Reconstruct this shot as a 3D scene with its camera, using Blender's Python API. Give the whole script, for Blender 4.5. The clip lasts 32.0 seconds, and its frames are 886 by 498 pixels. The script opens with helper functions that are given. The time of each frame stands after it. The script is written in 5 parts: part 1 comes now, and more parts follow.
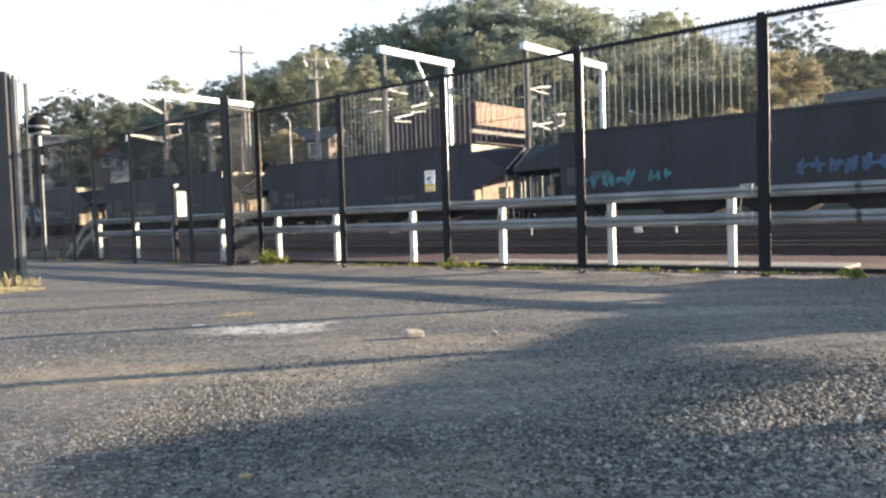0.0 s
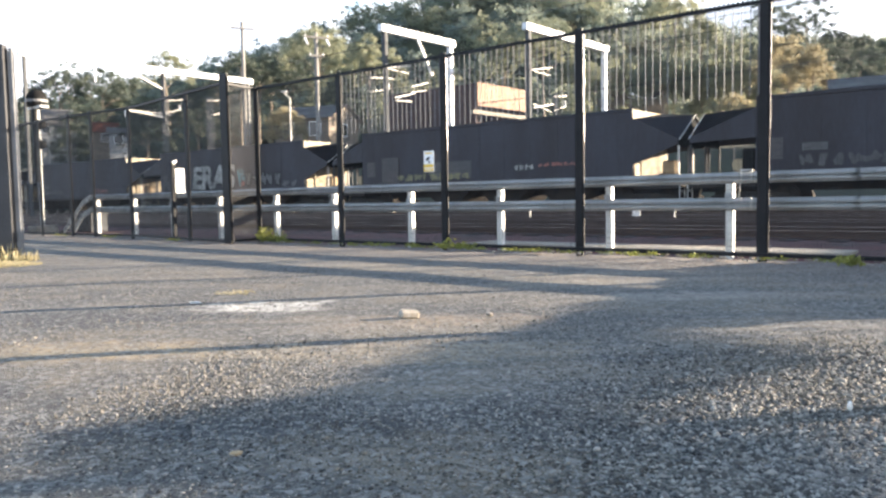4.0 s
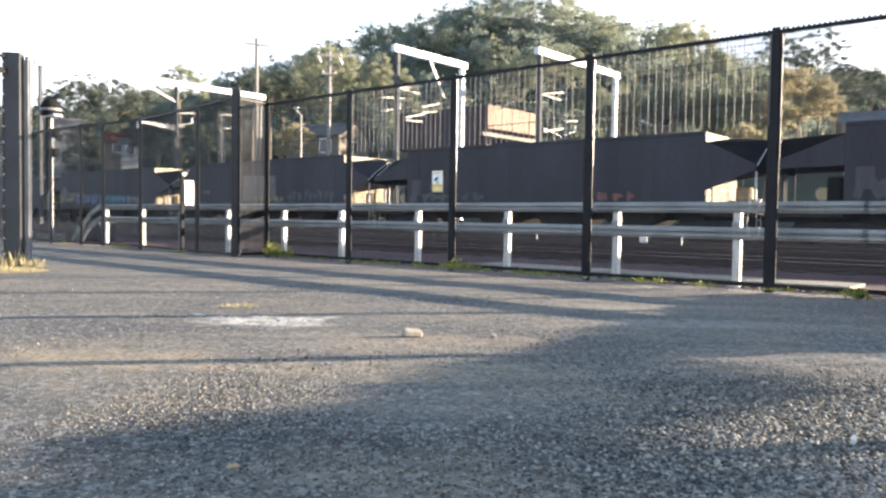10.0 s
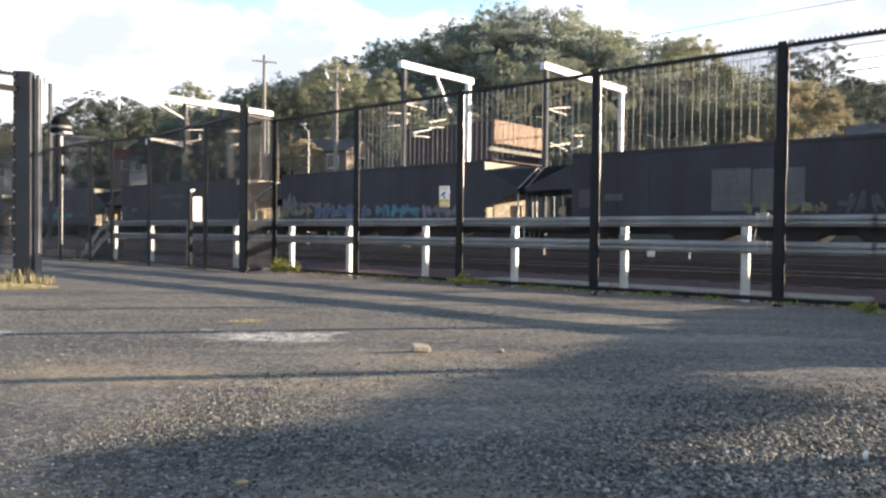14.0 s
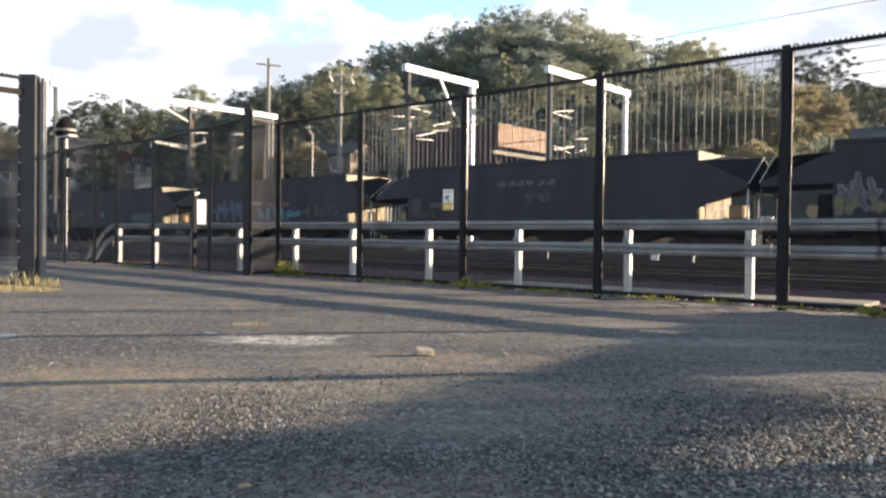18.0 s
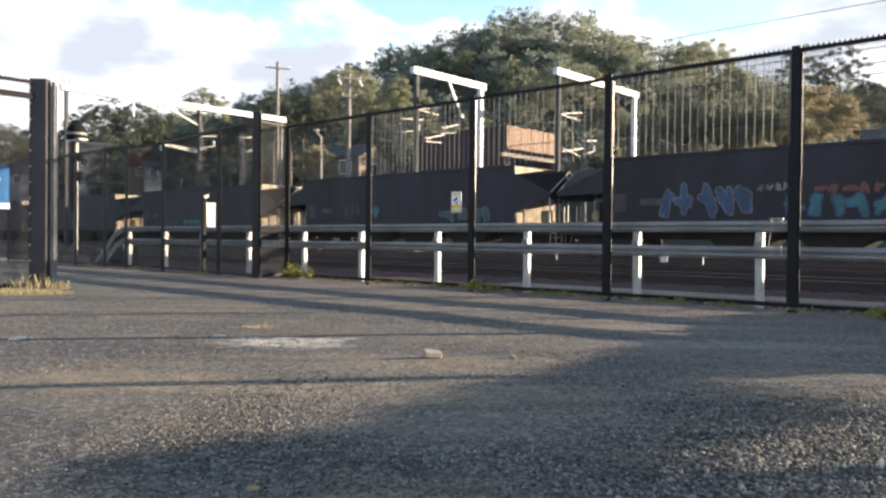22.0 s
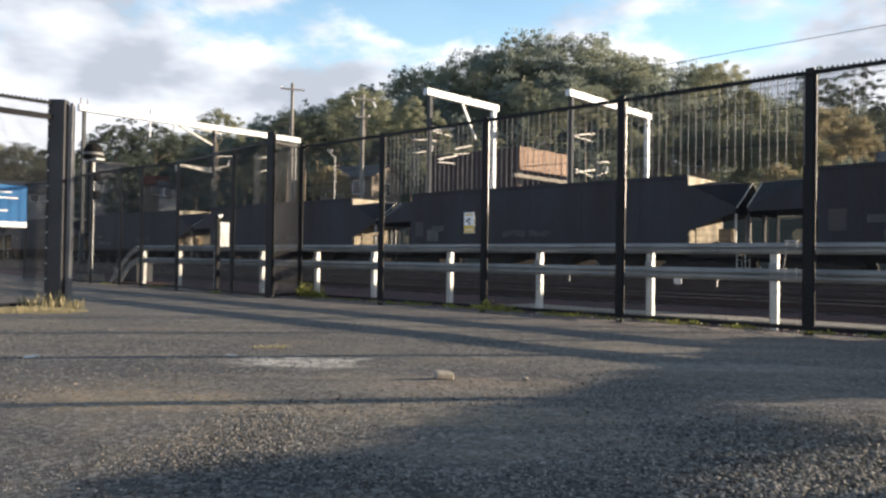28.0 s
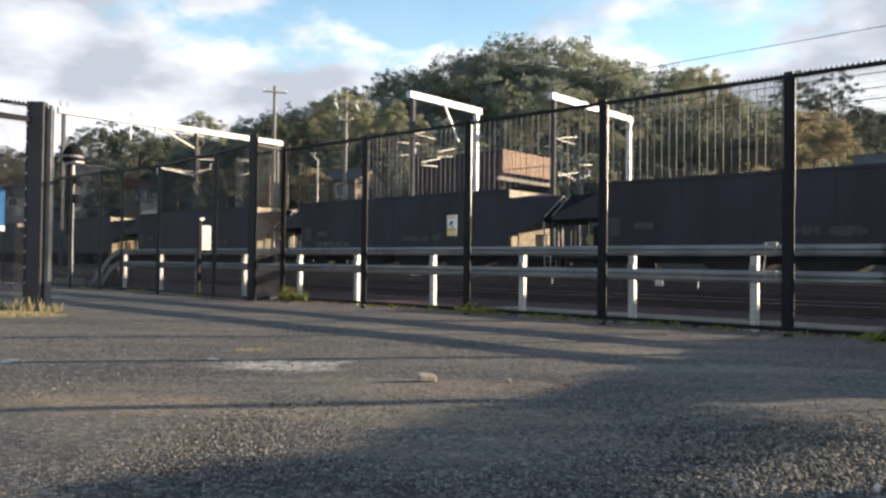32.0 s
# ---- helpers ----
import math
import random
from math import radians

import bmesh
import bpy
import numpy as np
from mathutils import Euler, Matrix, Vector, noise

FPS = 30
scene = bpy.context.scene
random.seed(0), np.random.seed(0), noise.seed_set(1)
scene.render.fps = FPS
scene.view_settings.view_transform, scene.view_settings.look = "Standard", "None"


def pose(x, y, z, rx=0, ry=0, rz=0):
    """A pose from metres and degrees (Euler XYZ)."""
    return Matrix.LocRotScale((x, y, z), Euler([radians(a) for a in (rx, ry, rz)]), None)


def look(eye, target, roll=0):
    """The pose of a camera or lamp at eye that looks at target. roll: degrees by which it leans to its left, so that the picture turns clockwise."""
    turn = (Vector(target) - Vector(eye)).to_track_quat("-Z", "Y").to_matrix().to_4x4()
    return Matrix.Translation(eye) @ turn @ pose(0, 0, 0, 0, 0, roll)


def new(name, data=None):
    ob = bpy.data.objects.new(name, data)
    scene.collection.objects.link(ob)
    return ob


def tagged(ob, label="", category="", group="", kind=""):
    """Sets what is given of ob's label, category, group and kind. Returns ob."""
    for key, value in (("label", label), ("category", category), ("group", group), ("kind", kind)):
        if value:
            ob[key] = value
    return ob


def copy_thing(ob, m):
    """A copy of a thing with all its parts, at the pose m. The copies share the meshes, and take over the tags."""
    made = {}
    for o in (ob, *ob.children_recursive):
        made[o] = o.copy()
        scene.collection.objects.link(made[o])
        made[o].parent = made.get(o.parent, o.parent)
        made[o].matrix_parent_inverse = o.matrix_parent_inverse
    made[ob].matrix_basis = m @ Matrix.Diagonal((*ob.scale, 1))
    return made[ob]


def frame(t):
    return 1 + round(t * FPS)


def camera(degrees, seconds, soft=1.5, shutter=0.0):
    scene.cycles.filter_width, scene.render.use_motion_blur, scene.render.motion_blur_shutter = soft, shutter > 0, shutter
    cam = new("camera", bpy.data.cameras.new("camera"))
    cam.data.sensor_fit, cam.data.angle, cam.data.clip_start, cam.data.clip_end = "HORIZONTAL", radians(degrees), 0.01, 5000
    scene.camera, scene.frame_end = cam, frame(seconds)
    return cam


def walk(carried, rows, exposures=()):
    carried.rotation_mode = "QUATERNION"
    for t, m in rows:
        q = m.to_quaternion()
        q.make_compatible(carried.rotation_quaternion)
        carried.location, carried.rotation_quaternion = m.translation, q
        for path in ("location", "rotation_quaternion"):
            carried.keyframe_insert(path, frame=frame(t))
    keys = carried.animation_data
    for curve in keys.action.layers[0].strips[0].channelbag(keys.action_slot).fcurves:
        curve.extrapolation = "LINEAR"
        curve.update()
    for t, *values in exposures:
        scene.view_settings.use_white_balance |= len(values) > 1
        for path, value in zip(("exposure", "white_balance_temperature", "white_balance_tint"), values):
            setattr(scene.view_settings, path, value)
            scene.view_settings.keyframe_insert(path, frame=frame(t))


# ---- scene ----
cam = camera(59.97, 32.0, soft=2.5)
# seconds, eye, yaw, pitch, roll: a camera held still by hand, low over the ground
PATH = [
    (0, -0.014, -0.002, 0.758, -0.32, -2.27, 1.85),
    (0.5, -0.002, -0.003, 0.758, -0.10, -1.97, 1.65),
    (1, -0.003, -0.000, 0.759, -0.15, -2.55, 1.48),
    (1.5, -0.009, 0.009, 0.762, -2.82, -2.69, 1.29),
    (2, -0.004, -0.001, 0.757, -0.70, -2.36, 1.28),
    (2.5, -0.003, 0.001, 0.758, -0.84, -3.37, 1.03),
    (3, -0.002, 0.001, 0.757, -0.46, -3.62, 1.07),
    (3.5, 0.001, 0.004, 0.759, -0.39, -3.74, 0.98),
    (5.5, 0.005, 0.005, 0.758, 0.16, -3.00, 0.70),
    (6, 0.003, 0.002, 0.755, 0.51, -2.67, -0.08),
    (6.5, 0.006, 0.001, 0.753, 0.78, -2.86, -0.29),
    (7, 0.005, 0.003, 0.753, 0.44, -2.83, -0.69),
    (7.5, 0.003, -0.000, 0.756, 0.21, -2.65, -0.68),
    (8, 0.003, 0.005, 0.754, 0.10, -2.45, -0.80),
    (8.5, 0.006, 0.005, 0.755, 0.06, -2.38, -0.76),
    (9, -0.000, -0.000, 0.756, -0.00, -2.28, -0.86),
    (9.5, 0.005, 0.003, 0.757, 0.05, -2.16, -0.87),
    (10, 0.006, 0.006, 0.753, 0.20, -2.18, -0.84),
    (10.5, 0.005, 0.003, 0.755, 0.22, -2.27, -0.91),
    (11, 0.003, 0.002, 0.753, 0.21, -2.12, -1.03),
    (11.5, 0.005, 0.001, 0.750, 0.35, -1.94, -1.10),
    (12, 0.003, 0.000, 0.757, 0.47, -1.43, -0.88),
    (12.5, 0.003, -0.004, 0.758, 1.01, -0.92, -0.90),
    (13, 0.007, 0.004, 0.756, 0.90, -0.84, -0.92),
    (13.5, 0.002, -0.001, 0.757, 0.50, -0.95, -0.60),
    (14, 0.003, -0.002, 0.755, 0.72, -1.08, -0.60),
    (14.5, 0.005, 0.000, 0.757, 0.72, -1.15, -0.63),
    (16.5, 0.003, -0.003, 0.756, 0.93, -0.44, -0.66),
    (17, 0.004, -0.004, 0.757, 1.00, -0.66, -0.67),
    (17.5, 0.007, 0.001, 0.754, 0.99, -0.96, -0.73),
    (18, 0.005, -0.001, 0.757, 1.00, -0.85, -0.68),
    (18.5, 0.008, -0.001, 0.756, 1.13, -0.78, -0.67),
    (19, 0.006, -0.003, 0.758, 1.25, -0.64, -0.62),
    (19.5, 0.005, -0.002, 0.756, 1.32, -0.59, -0.64),
    (20, 0.006, -0.004, 0.755, 1.36, -0.65, -0.62),
    (20.5, 0.006, -0.005, 0.755, 1.29, -0.87, -0.62),
    (21, 0.007, -0.002, 0.757, 1.20, -0.76, -0.56),
    (21.5, 0.007, 0.001, 0.756, 1.41, -0.61, -0.56),
    (22, 0.008, -0.000, 0.757, 1.65, -0.68, -0.56),
    (22.5, 0.008, -0.002, 0.755, 1.56, -0.40, -0.74),
    (23, 0.008, 0.000, 0.753, 1.44, -0.69, -0.79),
    (23.5, 0.006, -0.004, 0.754, 1.31, -0.73, -0.81),
    (24, 0.006, -0.000, 0.755, 1.36, -0.66, -0.83),
    (24.5, 0.007, 0.001, 0.756, 1.50, -0.51, -0.76),
    (25, 0.007, -0.002, 0.757, 1.50, -0.17, -0.85),
    (25.5, 0.005, -0.000, 0.757, 1.63, -0.31, -0.79),
    (26, 0.004, -0.003, 0.760, 2.31, 0.01, -0.42),
    (26.5, 0.003, -0.001, 0.766, 2.97, 0.43, -0.46),
    (28.5, 0.007, -0.000, 0.758, 2.49, 0.93, -0.90),
    (29, 0.002, 0.000, 0.758, 2.36, 1.06, -0.72),
    (29.5, 0.002, 0.002, 0.757, 2.32, 0.52, -0.88),
    (30, 0.003, 0.004, 0.758, 2.11, 0.13, -1.02),
    (30.5, 0.006, 0.001, 0.758, 2.67, 0.55, -1.16),
    (31, 0.007, 0.003, 0.759, 2.65, 0.44, -0.71),
    (31.5, 0.009, -0.003, 0.756, 2.14, 0.47, -0.51),
    (32, 0.015, -0.003, 0.755, 1.35, 1.07, -0.68),
]
EXPOSURES = [(0.0, 2.32, 6170, 11), (1.5, 2.52, 6170, 11), (3.0, 2.77, 6170, 11), (6.0, 2.75, 6170, 11), (11.2, 2.61, 6170, 11), (12.4, 2.25, 6190, 12), (14.5, 2.07, 6370, 12), (19.0, 1.91, 6420, 12), (25.0, 1.81, 6420, 12), (28.5, 1.47, 6270, 11), (32.0, 1.51, 6370, 11)]
walk(cam, [(t, pose(x, y, z, 90 + p, r, w)) for t, x, y, z, w, p, r in PATH], EXPOSURES)

# the railway's own axes: U runs along the line (away, to the left), N across it (away, to the right)
U, N = Vector((-0.7616, 0.648, 0)), Vector((0.648, 0.7616, 0))
ALONG = math.degrees(math.atan2(-0.648, 0.7616))     # turn of a thing whose x axis points along -U, the way of travel


def on_line(s, d, z=0.0):
    """A place s metres along the line and d metres across it."""
    v = U * s + N * d
    return Vector((v.x, v.y, z))


def line_pose(s, d, z=0.0, turn=0.0):
    p = on_line(s, d, z)
    return pose(p.x, p.y, p.z, 0, 0, ALONG + turn)


# ---- world and sun ----
SUN_EL, SUN_AZ = 10.5, 12.0     # degrees above the horizon; from +x towards +y
world = bpy.data.worlds.new("world")
scene.world = world
world.use_nodes = True
wn, wl = world.node_tree.nodes, world.node_tree.links
wn.clear()
w_out, w_bg = wn.new("ShaderNodeOutputWorld"), wn.new("ShaderNodeBackground")
w_sky = wn.new("ShaderNodeTexSky")
w_sky.sky_type, w_sky.sun_disc = "NISHITA", False
w_sky.sun_elevation, w_sky.sun_rotation = radians(SUN_EL), radians(90 - SUN_AZ)
w_sky.air_density, w_sky.dust_density, w_sky.ozone_density = 1.3, 0.2, 2.5
w_co, w_map, w_noise, w_ramp, w_mix = (wn.new("ShaderNodeTexCoord"), wn.new("ShaderNodeMapping"), wn.new("ShaderNodeTexNoise"),
                                       wn.new("ShaderNodeMapRange"), wn.new("ShaderNodeMix"))
w_map.inputs["Scale"].default_value = (1.0, 1.0, 2.2)
w_map.inputs["Location"].default_value = (0.35, 0.1, 0.2)
w_noise.inputs["Scale"].default_value, w_noise.inputs["Detail"].default_value = 3.2, 8.0
w_noise.inputs["Roughness"].default_value = 0.58
w_ramp.inputs["From Min"].default_value, w_ramp.inputs["From Max"].default_value = 0.49, 0.61
w_ramp.inputs["To Min"].default_value = 0.06
w_ramp.interpolation_type = "SMOOTHSTEP"
# the broken cloud lies lower and to the south-west; it thins towards the zenith
w_lean = wn.new("ShaderNodeVectorMath")
w_lean.operation = "DOT_PRODUCT"
w_lean.inputs[1].default_value = (0.1, 0.0, -0.95)
w_sum = wn.new("ShaderNodeMath")
w_sum.operation = "ADD"
w_bias = wn.new("ShaderNodeMath")
w_bias.operation = "ADD"
w_bias.inputs[1].default_value = 0.375
# cloud: white, with softly shaded bellies
w_belly, w_tone = wn.new("ShaderNodeTexNoise"), wn.new("ShaderNodeMix")
w_belly.inputs["Scale"].default_value, w_belly.inputs["Detail"].default_value = 5.0, 4.0
w_tone.data_type = w_mix.data_type = "RGBA"
w_tone.inputs["A"].default_value, w_tone.inputs["B"].default_value = (9.0, 9.05, 9.2, 1), (4.3, 4.6, 5.1, 1)
w_soft = wn.new("ShaderNodeMapRange")
w_soft.inputs["From Min"].default_value, w_soft.inputs["From Max"].default_value = 0.42, 0.63
wl.new(w_co.outputs["Generated"], w_map.inputs["Vector"])
wl.new(w_co.outputs["Generated"], w_lean.inputs[0])
wl.new(w_map.outputs["Vector"], w_noise.inputs["Vector"])
wl.new(w_map.outputs["Vector"], w_belly.inputs["Vector"])
wl.new(w_noise.outputs["Fac"], w_sum.inputs[0])
wl.new(w_lean.outputs["Value"], w_sum.inputs[1])
wl.new(w_sum.outputs[0], w_bias.inputs[0])
wl.new(w_bias.outputs[0], w_ramp.inputs["Value"])
wl.new(w_belly.outputs["Fac"], w_soft.inputs["Value"])
wl.new(w_soft.outputs["Result"], w_tone.inputs["Factor"])
wl.new(w_ramp.outputs["Result"], w_mix.inputs["Factor"])
wl.new(w_tone.outputs["Result"], w_mix.inputs["B"])
w_gain = wn.new("ShaderNodeVectorMath")
w_gain.operation = "SCALE"
# the clear blue deepens towards the zenith
w_up, w_deep = wn.new("ShaderNodeSeparateXYZ"), wn.new("ShaderNodeMapRange")
for w_key, w_value in (("From Min", 0.2), ("From Max", 0.85), ("To Min", 2.6), ("To Max", 1.0)):
    w_deep.inputs[w_key].default_value = w_value
w_deep.interpolation_type = "SMOOTHSTEP"
wl.new(w_co.outputs["Generated"], w_up.inputs[0])
wl.new(w_up.outputs["Z"], w_deep.inputs["Value"])
wl.new(w_deep.outputs["Result"], w_gain.inputs["Scale"])
wl.new(w_sky.outputs["Color"], w_gain.inputs[0])
wl.new(w_gain.outputs["Vector"], w_mix.inputs["A"])
wl.new(w_mix.outputs["Result"], w_bg.inputs["Color"])
w_bg.inputs["Strength"].default_value = 0.05
wl.new(w_bg.outputs["Background"], w_out.inputs["Surface"])

sun = new("sun", bpy.data.lights.new("sun", "SUN"))
sun.data.energy, sun.data.angle, sun.data.color = 5.0, radians(0.4), (1.0, 0.81, 0.585)
to_sun = Vector((math.cos(radians(SUN_EL)) * math.cos(radians(SUN_AZ)), math.cos(radians(SUN_EL)) * math.sin(radians(SUN_AZ)), math.sin(radians(SUN_EL))))
sun.matrix_world = look(to_sun * 200, (0, 0, 0))


# ---- materials ----
def mat(name, a, b=None, rough=0.7, metal=0.0, scale=3.0, fine=40.0, bump=0.0, coat=0.0, random_tint=0.0, streak=None, gloss=0.5):
    """A surface of two colours mixed by coarse and fine noise, with relief. streak: squeezes the noise along z (rust and rain)."""
    m = bpy.data.materials.new(name)
    m.use_nodes = True
    nd, ln = m.node_tree.nodes, m.node_tree.links
    bs = nd["Principled BSDF"]
    b = b or tuple(c * 0.75 for c in a)
    co, mp, n1, n2 = nd.new("ShaderNodeTexCoord"), nd.new("ShaderNodeMapping"), nd.new("ShaderNodeTexNoise"), nd.new("ShaderNodeTexNoise")
    ln.new(co.outputs["Object"], mp.inputs["Vector"])
    if streak:
        mp.inputs["Scale"].default_value = (1, 1, streak)
    for n, s, d in ((n1, scale, 5), (n2, fine, 3)):
        n.inputs["Scale"].default_value, n.inputs["Detail"].default_value = s, d
        ln.new(mp.outputs["Vector"], n.inputs["Vector"])
    add = nd.new("ShaderNodeMath")
    add.operation = "ADD"
    half = nd.new("ShaderNodeMath")
    half.operation = "MULTIPLY"
    half.inputs[1].default_value = 0.5
    ln.new(n1.outputs["Fac"], add.inputs[0])
    ln.new(n2.outputs["Fac"], half.inputs[0])
    ln.new(half.outputs[0], add.inputs[1])
    rp = nd.new("ShaderNodeMapRange")
    rp.inputs["From Min"].default_value, rp.inputs["From Max"].default_value = 0.55, 0.95
    ln.new(add.outputs[0], rp.inputs["Value"])
    mx = nd.new("ShaderNodeMix")
    mx.data_type = "RGBA"
    mx.inputs["A"].default_value, mx.inputs["B"].default_value = (*a, 1), (*b, 1)
    ln.new(rp.outputs["Result"], mx.inputs["Factor"])
    colour = mx.outputs["Result"]
    if random_tint:
        oi, hs, mr = nd.new("ShaderNodeObjectInfo"), nd.new("ShaderNodeHueSaturation"), nd.new("ShaderNodeMapRange")
        mr.inputs["To Min"].default_value, mr.inputs["To Max"].default_value = 1 - random_tint, 1 + random_tint
        ln.new(oi.outputs["Random"], mr.inputs["Value"])
        ln.new(mr.outputs["Result"], hs.inputs["Value"])
        ln.new(colour, hs.inputs["Color"])
        colour = hs.outputs["Color"]
    ln.new(colour, bs.inputs["Base Color"])
    bs.inputs["Roughness"].default_value, bs.inputs["Metallic"].default_value = rough, metal
    bs.inputs["Coat Weight"].default_value = coat
    bs.inputs["Specular IOR Level"].default_value = gloss
    if bump:
        bp = nd.new("ShaderNodeBump")
        bp.inputs["Strength"].default_value, bp.inputs["Distance"].default_value = bump, 0.02
        ln.new(add.outputs[0], bp.inputs["Height"])
        ln.new(bp.outputs["Normal"], bs.inputs["Normal"])
    return m


def leaf_mat(name, a, b, thin=0.5):
    """Foliage: colour varies clump by clump, some light comes through."""
    m = bpy.data.materials.new(name)
    m.use_nodes = True
    nd, ln = m.node_tree.nodes, m.node_tree.links
    bs, out = nd["Principled BSDF"], nd["Material Output"]
    ge, rp, ad = nd.new("ShaderNodeNewGeometry"), nd.new("ShaderNodeMix"), nd.new("ShaderNodeMath")
    ad.operation = "MULTIPLY_ADD"
    ad.inputs[1].default_value, ad.inputs[2].default_value = 0.4, 0.0
    sc = nd.new("ShaderNodeMath")
    sc.operation = "MULTIPLY_ADD"
    sc.inputs[1].default_value = 0.6
    rp.data_type = "RGBA"
    rp.inputs["A"].default_value, rp.inputs["B"].default_value = (*a, 1), (*b, 1)
    ln.new(ge.outputs["Random Per Island"], ad.inputs[0])
    tone = nd.new("ShaderNodeTexNoise")
    tone.inputs["Scale"].default_value, tone.inputs["Detail"].default_value = 0.16, 2.0
    ln.new(ge.outputs["Position"], tone.inputs["Vector"])
    tr2 = nd.new("ShaderNodeMapRange")
    tr2.inputs["From Min"].default_value, tr2.inputs["From Max"].default_value = 0.35, 0.65
    ln.new(tone.outputs["Fac"], tr2.inputs["Value"])
    ln.new(tr2.outputs["Result"], sc.inputs[0])
    ln.new(ad.outputs[0], sc.inputs[2])
    ln.new(sc.outputs[0], rp.inputs["Factor"])
    ln.new(rp.outputs["Result"], bs.inputs["Base Color"])
    bs.inputs["Roughness"].default_value = 0.6
    tr, ms = nd.new("ShaderNodeBsdfTranslucent"), nd.new("ShaderNodeMixShader")
    ln.new(rp.outputs["Result"], tr.inputs["Color"])
    ms.inputs[0].default_value = thin
    ln.new(bs.outputs[0], ms.inputs[1])
    ln.new(tr.outputs[0], ms.inputs[2])
    ln.new(ms.outputs[0], out.inputs["Surface"])
    return m


def stone_mat(name, a, b):
    """Crushed stone: every stone has its own tone."""
    m = bpy.data.materials.new(name)
    m.use_nodes = True
    nd, ln = m.node_tree.nodes, m.node_tree.links
    bs, ge, mx, pw, gr = nd["Principled BSDF"], nd.new("ShaderNodeNewGeometry"), nd.new("ShaderNodeMix"), nd.new("ShaderNodeMath"), nd.new("ShaderNodeTexNoise")
    pw.operation = "POWER"
    pw.inputs[1].default_value = 1.7
    gr.inputs["Scale"].default_value = 160
    mx.data_type = "RGBA"
    mx.inputs["A"].default_value, mx.inputs["B"].default_value = (*a, 1), (*b, 1)
    ln.new(ge.outputs["Random Per Island"], pw.inputs[0])
    ln.new(pw.outputs[0], mx.inputs["Factor"])
    dust, much, tan = nd.new("ShaderNodeTexNoise"), nd.new("ShaderNodeMapRange"), nd.new("ShaderNodeMix")
    dust.inputs["Scale"].default_value, dust.inputs["Detail"].default_value, dust.inputs["Roughness"].default_value = 0.8, 5.0, 0.6
    much.inputs["From Min"].default_value, much.inputs["From Max"].default_value, much.inputs["To Max"].default_value = 0.44, 0.64, 0.4
    tan.data_type = "RGBA"
    tan.inputs["B"].default_value = (0.22, 0.18, 0.125, 1)
    ln.new(ge.outputs["Position"], dust.inputs["Vector"])
    ln.new(dust.outputs["Fac"], much.inputs["Value"])
    ln.new(much.outputs["Result"], tan.inputs["Factor"])
    ln.new(mx.outputs["Result"], tan.inputs["A"])
    ln.new(tan.outputs["Result"], bs.inputs["Base Color"])
    bp = nd.new("ShaderNodeBump")
    bp.inputs["Strength"].default_value, bp.inputs["Distance"].default_value = 0.4, 0.004
    ln.new(gr.outputs["Fac"], bp.inputs["Height"])
    ln.new(bp.outputs["Normal"], bs.inputs["Normal"])
    bs.inputs["Roughness"].default_value = 0.8
    return m


M_FENCE = mat("black_powder_coat", (0.007, 0.0075, 0.009), (0.014, 0.014, 0.016), 0.5, 0.0, 4, 60, gloss=0.15)
M_WIRE = mat("black_fence_wire", (0.022, 0.0225, 0.025), (0.034, 0.034, 0.037), 0.6, 0.0, 4, 60, gloss=0.2)
M_WIRE_DUSTY = mat("dusty_fence_wire", (0.012, 0.0125, 0.0145), (0.019, 0.0195, 0.022), 0.65, 0.0, 4, 60, gloss=0.15)
M_COLUMN = mat("worn_dark_grey_steel", (0.04, 0.041, 0.044), (0.056, 0.056, 0.06), 0.5, 0.0, 2, 30, 0.05, gloss=0.3)
# bright steel for the strips that imitate a highlight on the fence posts
M_POST_GLINT = mat("post_edge_glint", (0.12, 0.12, 0.125), (0.03, 0.03, 0.033), 0.35, 0.6, 6, 40)
M_ROD = mat("dull_steel_rod", (0.21, 0.212, 0.218), (0.12, 0.122, 0.126), 0.7, 0.0, 4, 60)
M_GALV = mat("weathered_galvanised_steel", (0.42, 0.43, 0.43), (0.27, 0.28, 0.28), 0.55, 0.35, 2.0, 30, 0.15)
M_GALV_POST = mat("pale_galvanised_post", (0.74, 0.73, 0.69), (0.55, 0.55, 0.52), 0.5, 0.1, 3.0, 40)
M_GANTRY = mat("pale_grey_gantry_paint", (0.68, 0.70, 0.72), (0.52, 0.54, 0.56), 0.55, 0.1, 1.0, 12)
M_MAST = mat("grey_mast_steel", (0.2, 0.2, 0.2), (0.13, 0.13, 0.13), 0.6, 0.2, 1.0, 12)
M_LATTICE = mat("dull_grey_steel", (0.085, 0.088, 0.092), (0.06, 0.062, 0.065), 0.8, 0.0, 1.0, 12, gloss=0.2)
M_BALLAST = mat("rusty_ballast", (0.1, 0.022, 0.024), (0.02, 0.011, 0.011), 0.95, 0, 0.9, 22, 0.5)
M_BALLAST_DARK = mat("dark_grey_ballast", (0.024, 0.019, 0.019), (0.011, 0.0095, 0.0095), 0.95, 0, 0.9, 22, 0.5)
M_RAIL = mat("rail_steel", (0.05, 0.03, 0.027), (0.06, 0.042, 0.036), 0.55, 0.3, 6, 40)
M_RAIL_TOP = mat("polished_rail_top", (0.42, 0.39, 0.37), (0.28, 0.24, 0.22), 0.28, 0.9, 2, 30)
M_SLEEPER = mat("grimy_sleeper", (0.036, 0.021, 0.019), (0.02, 0.014, 0.013), 0.9, 0, 3, 30)
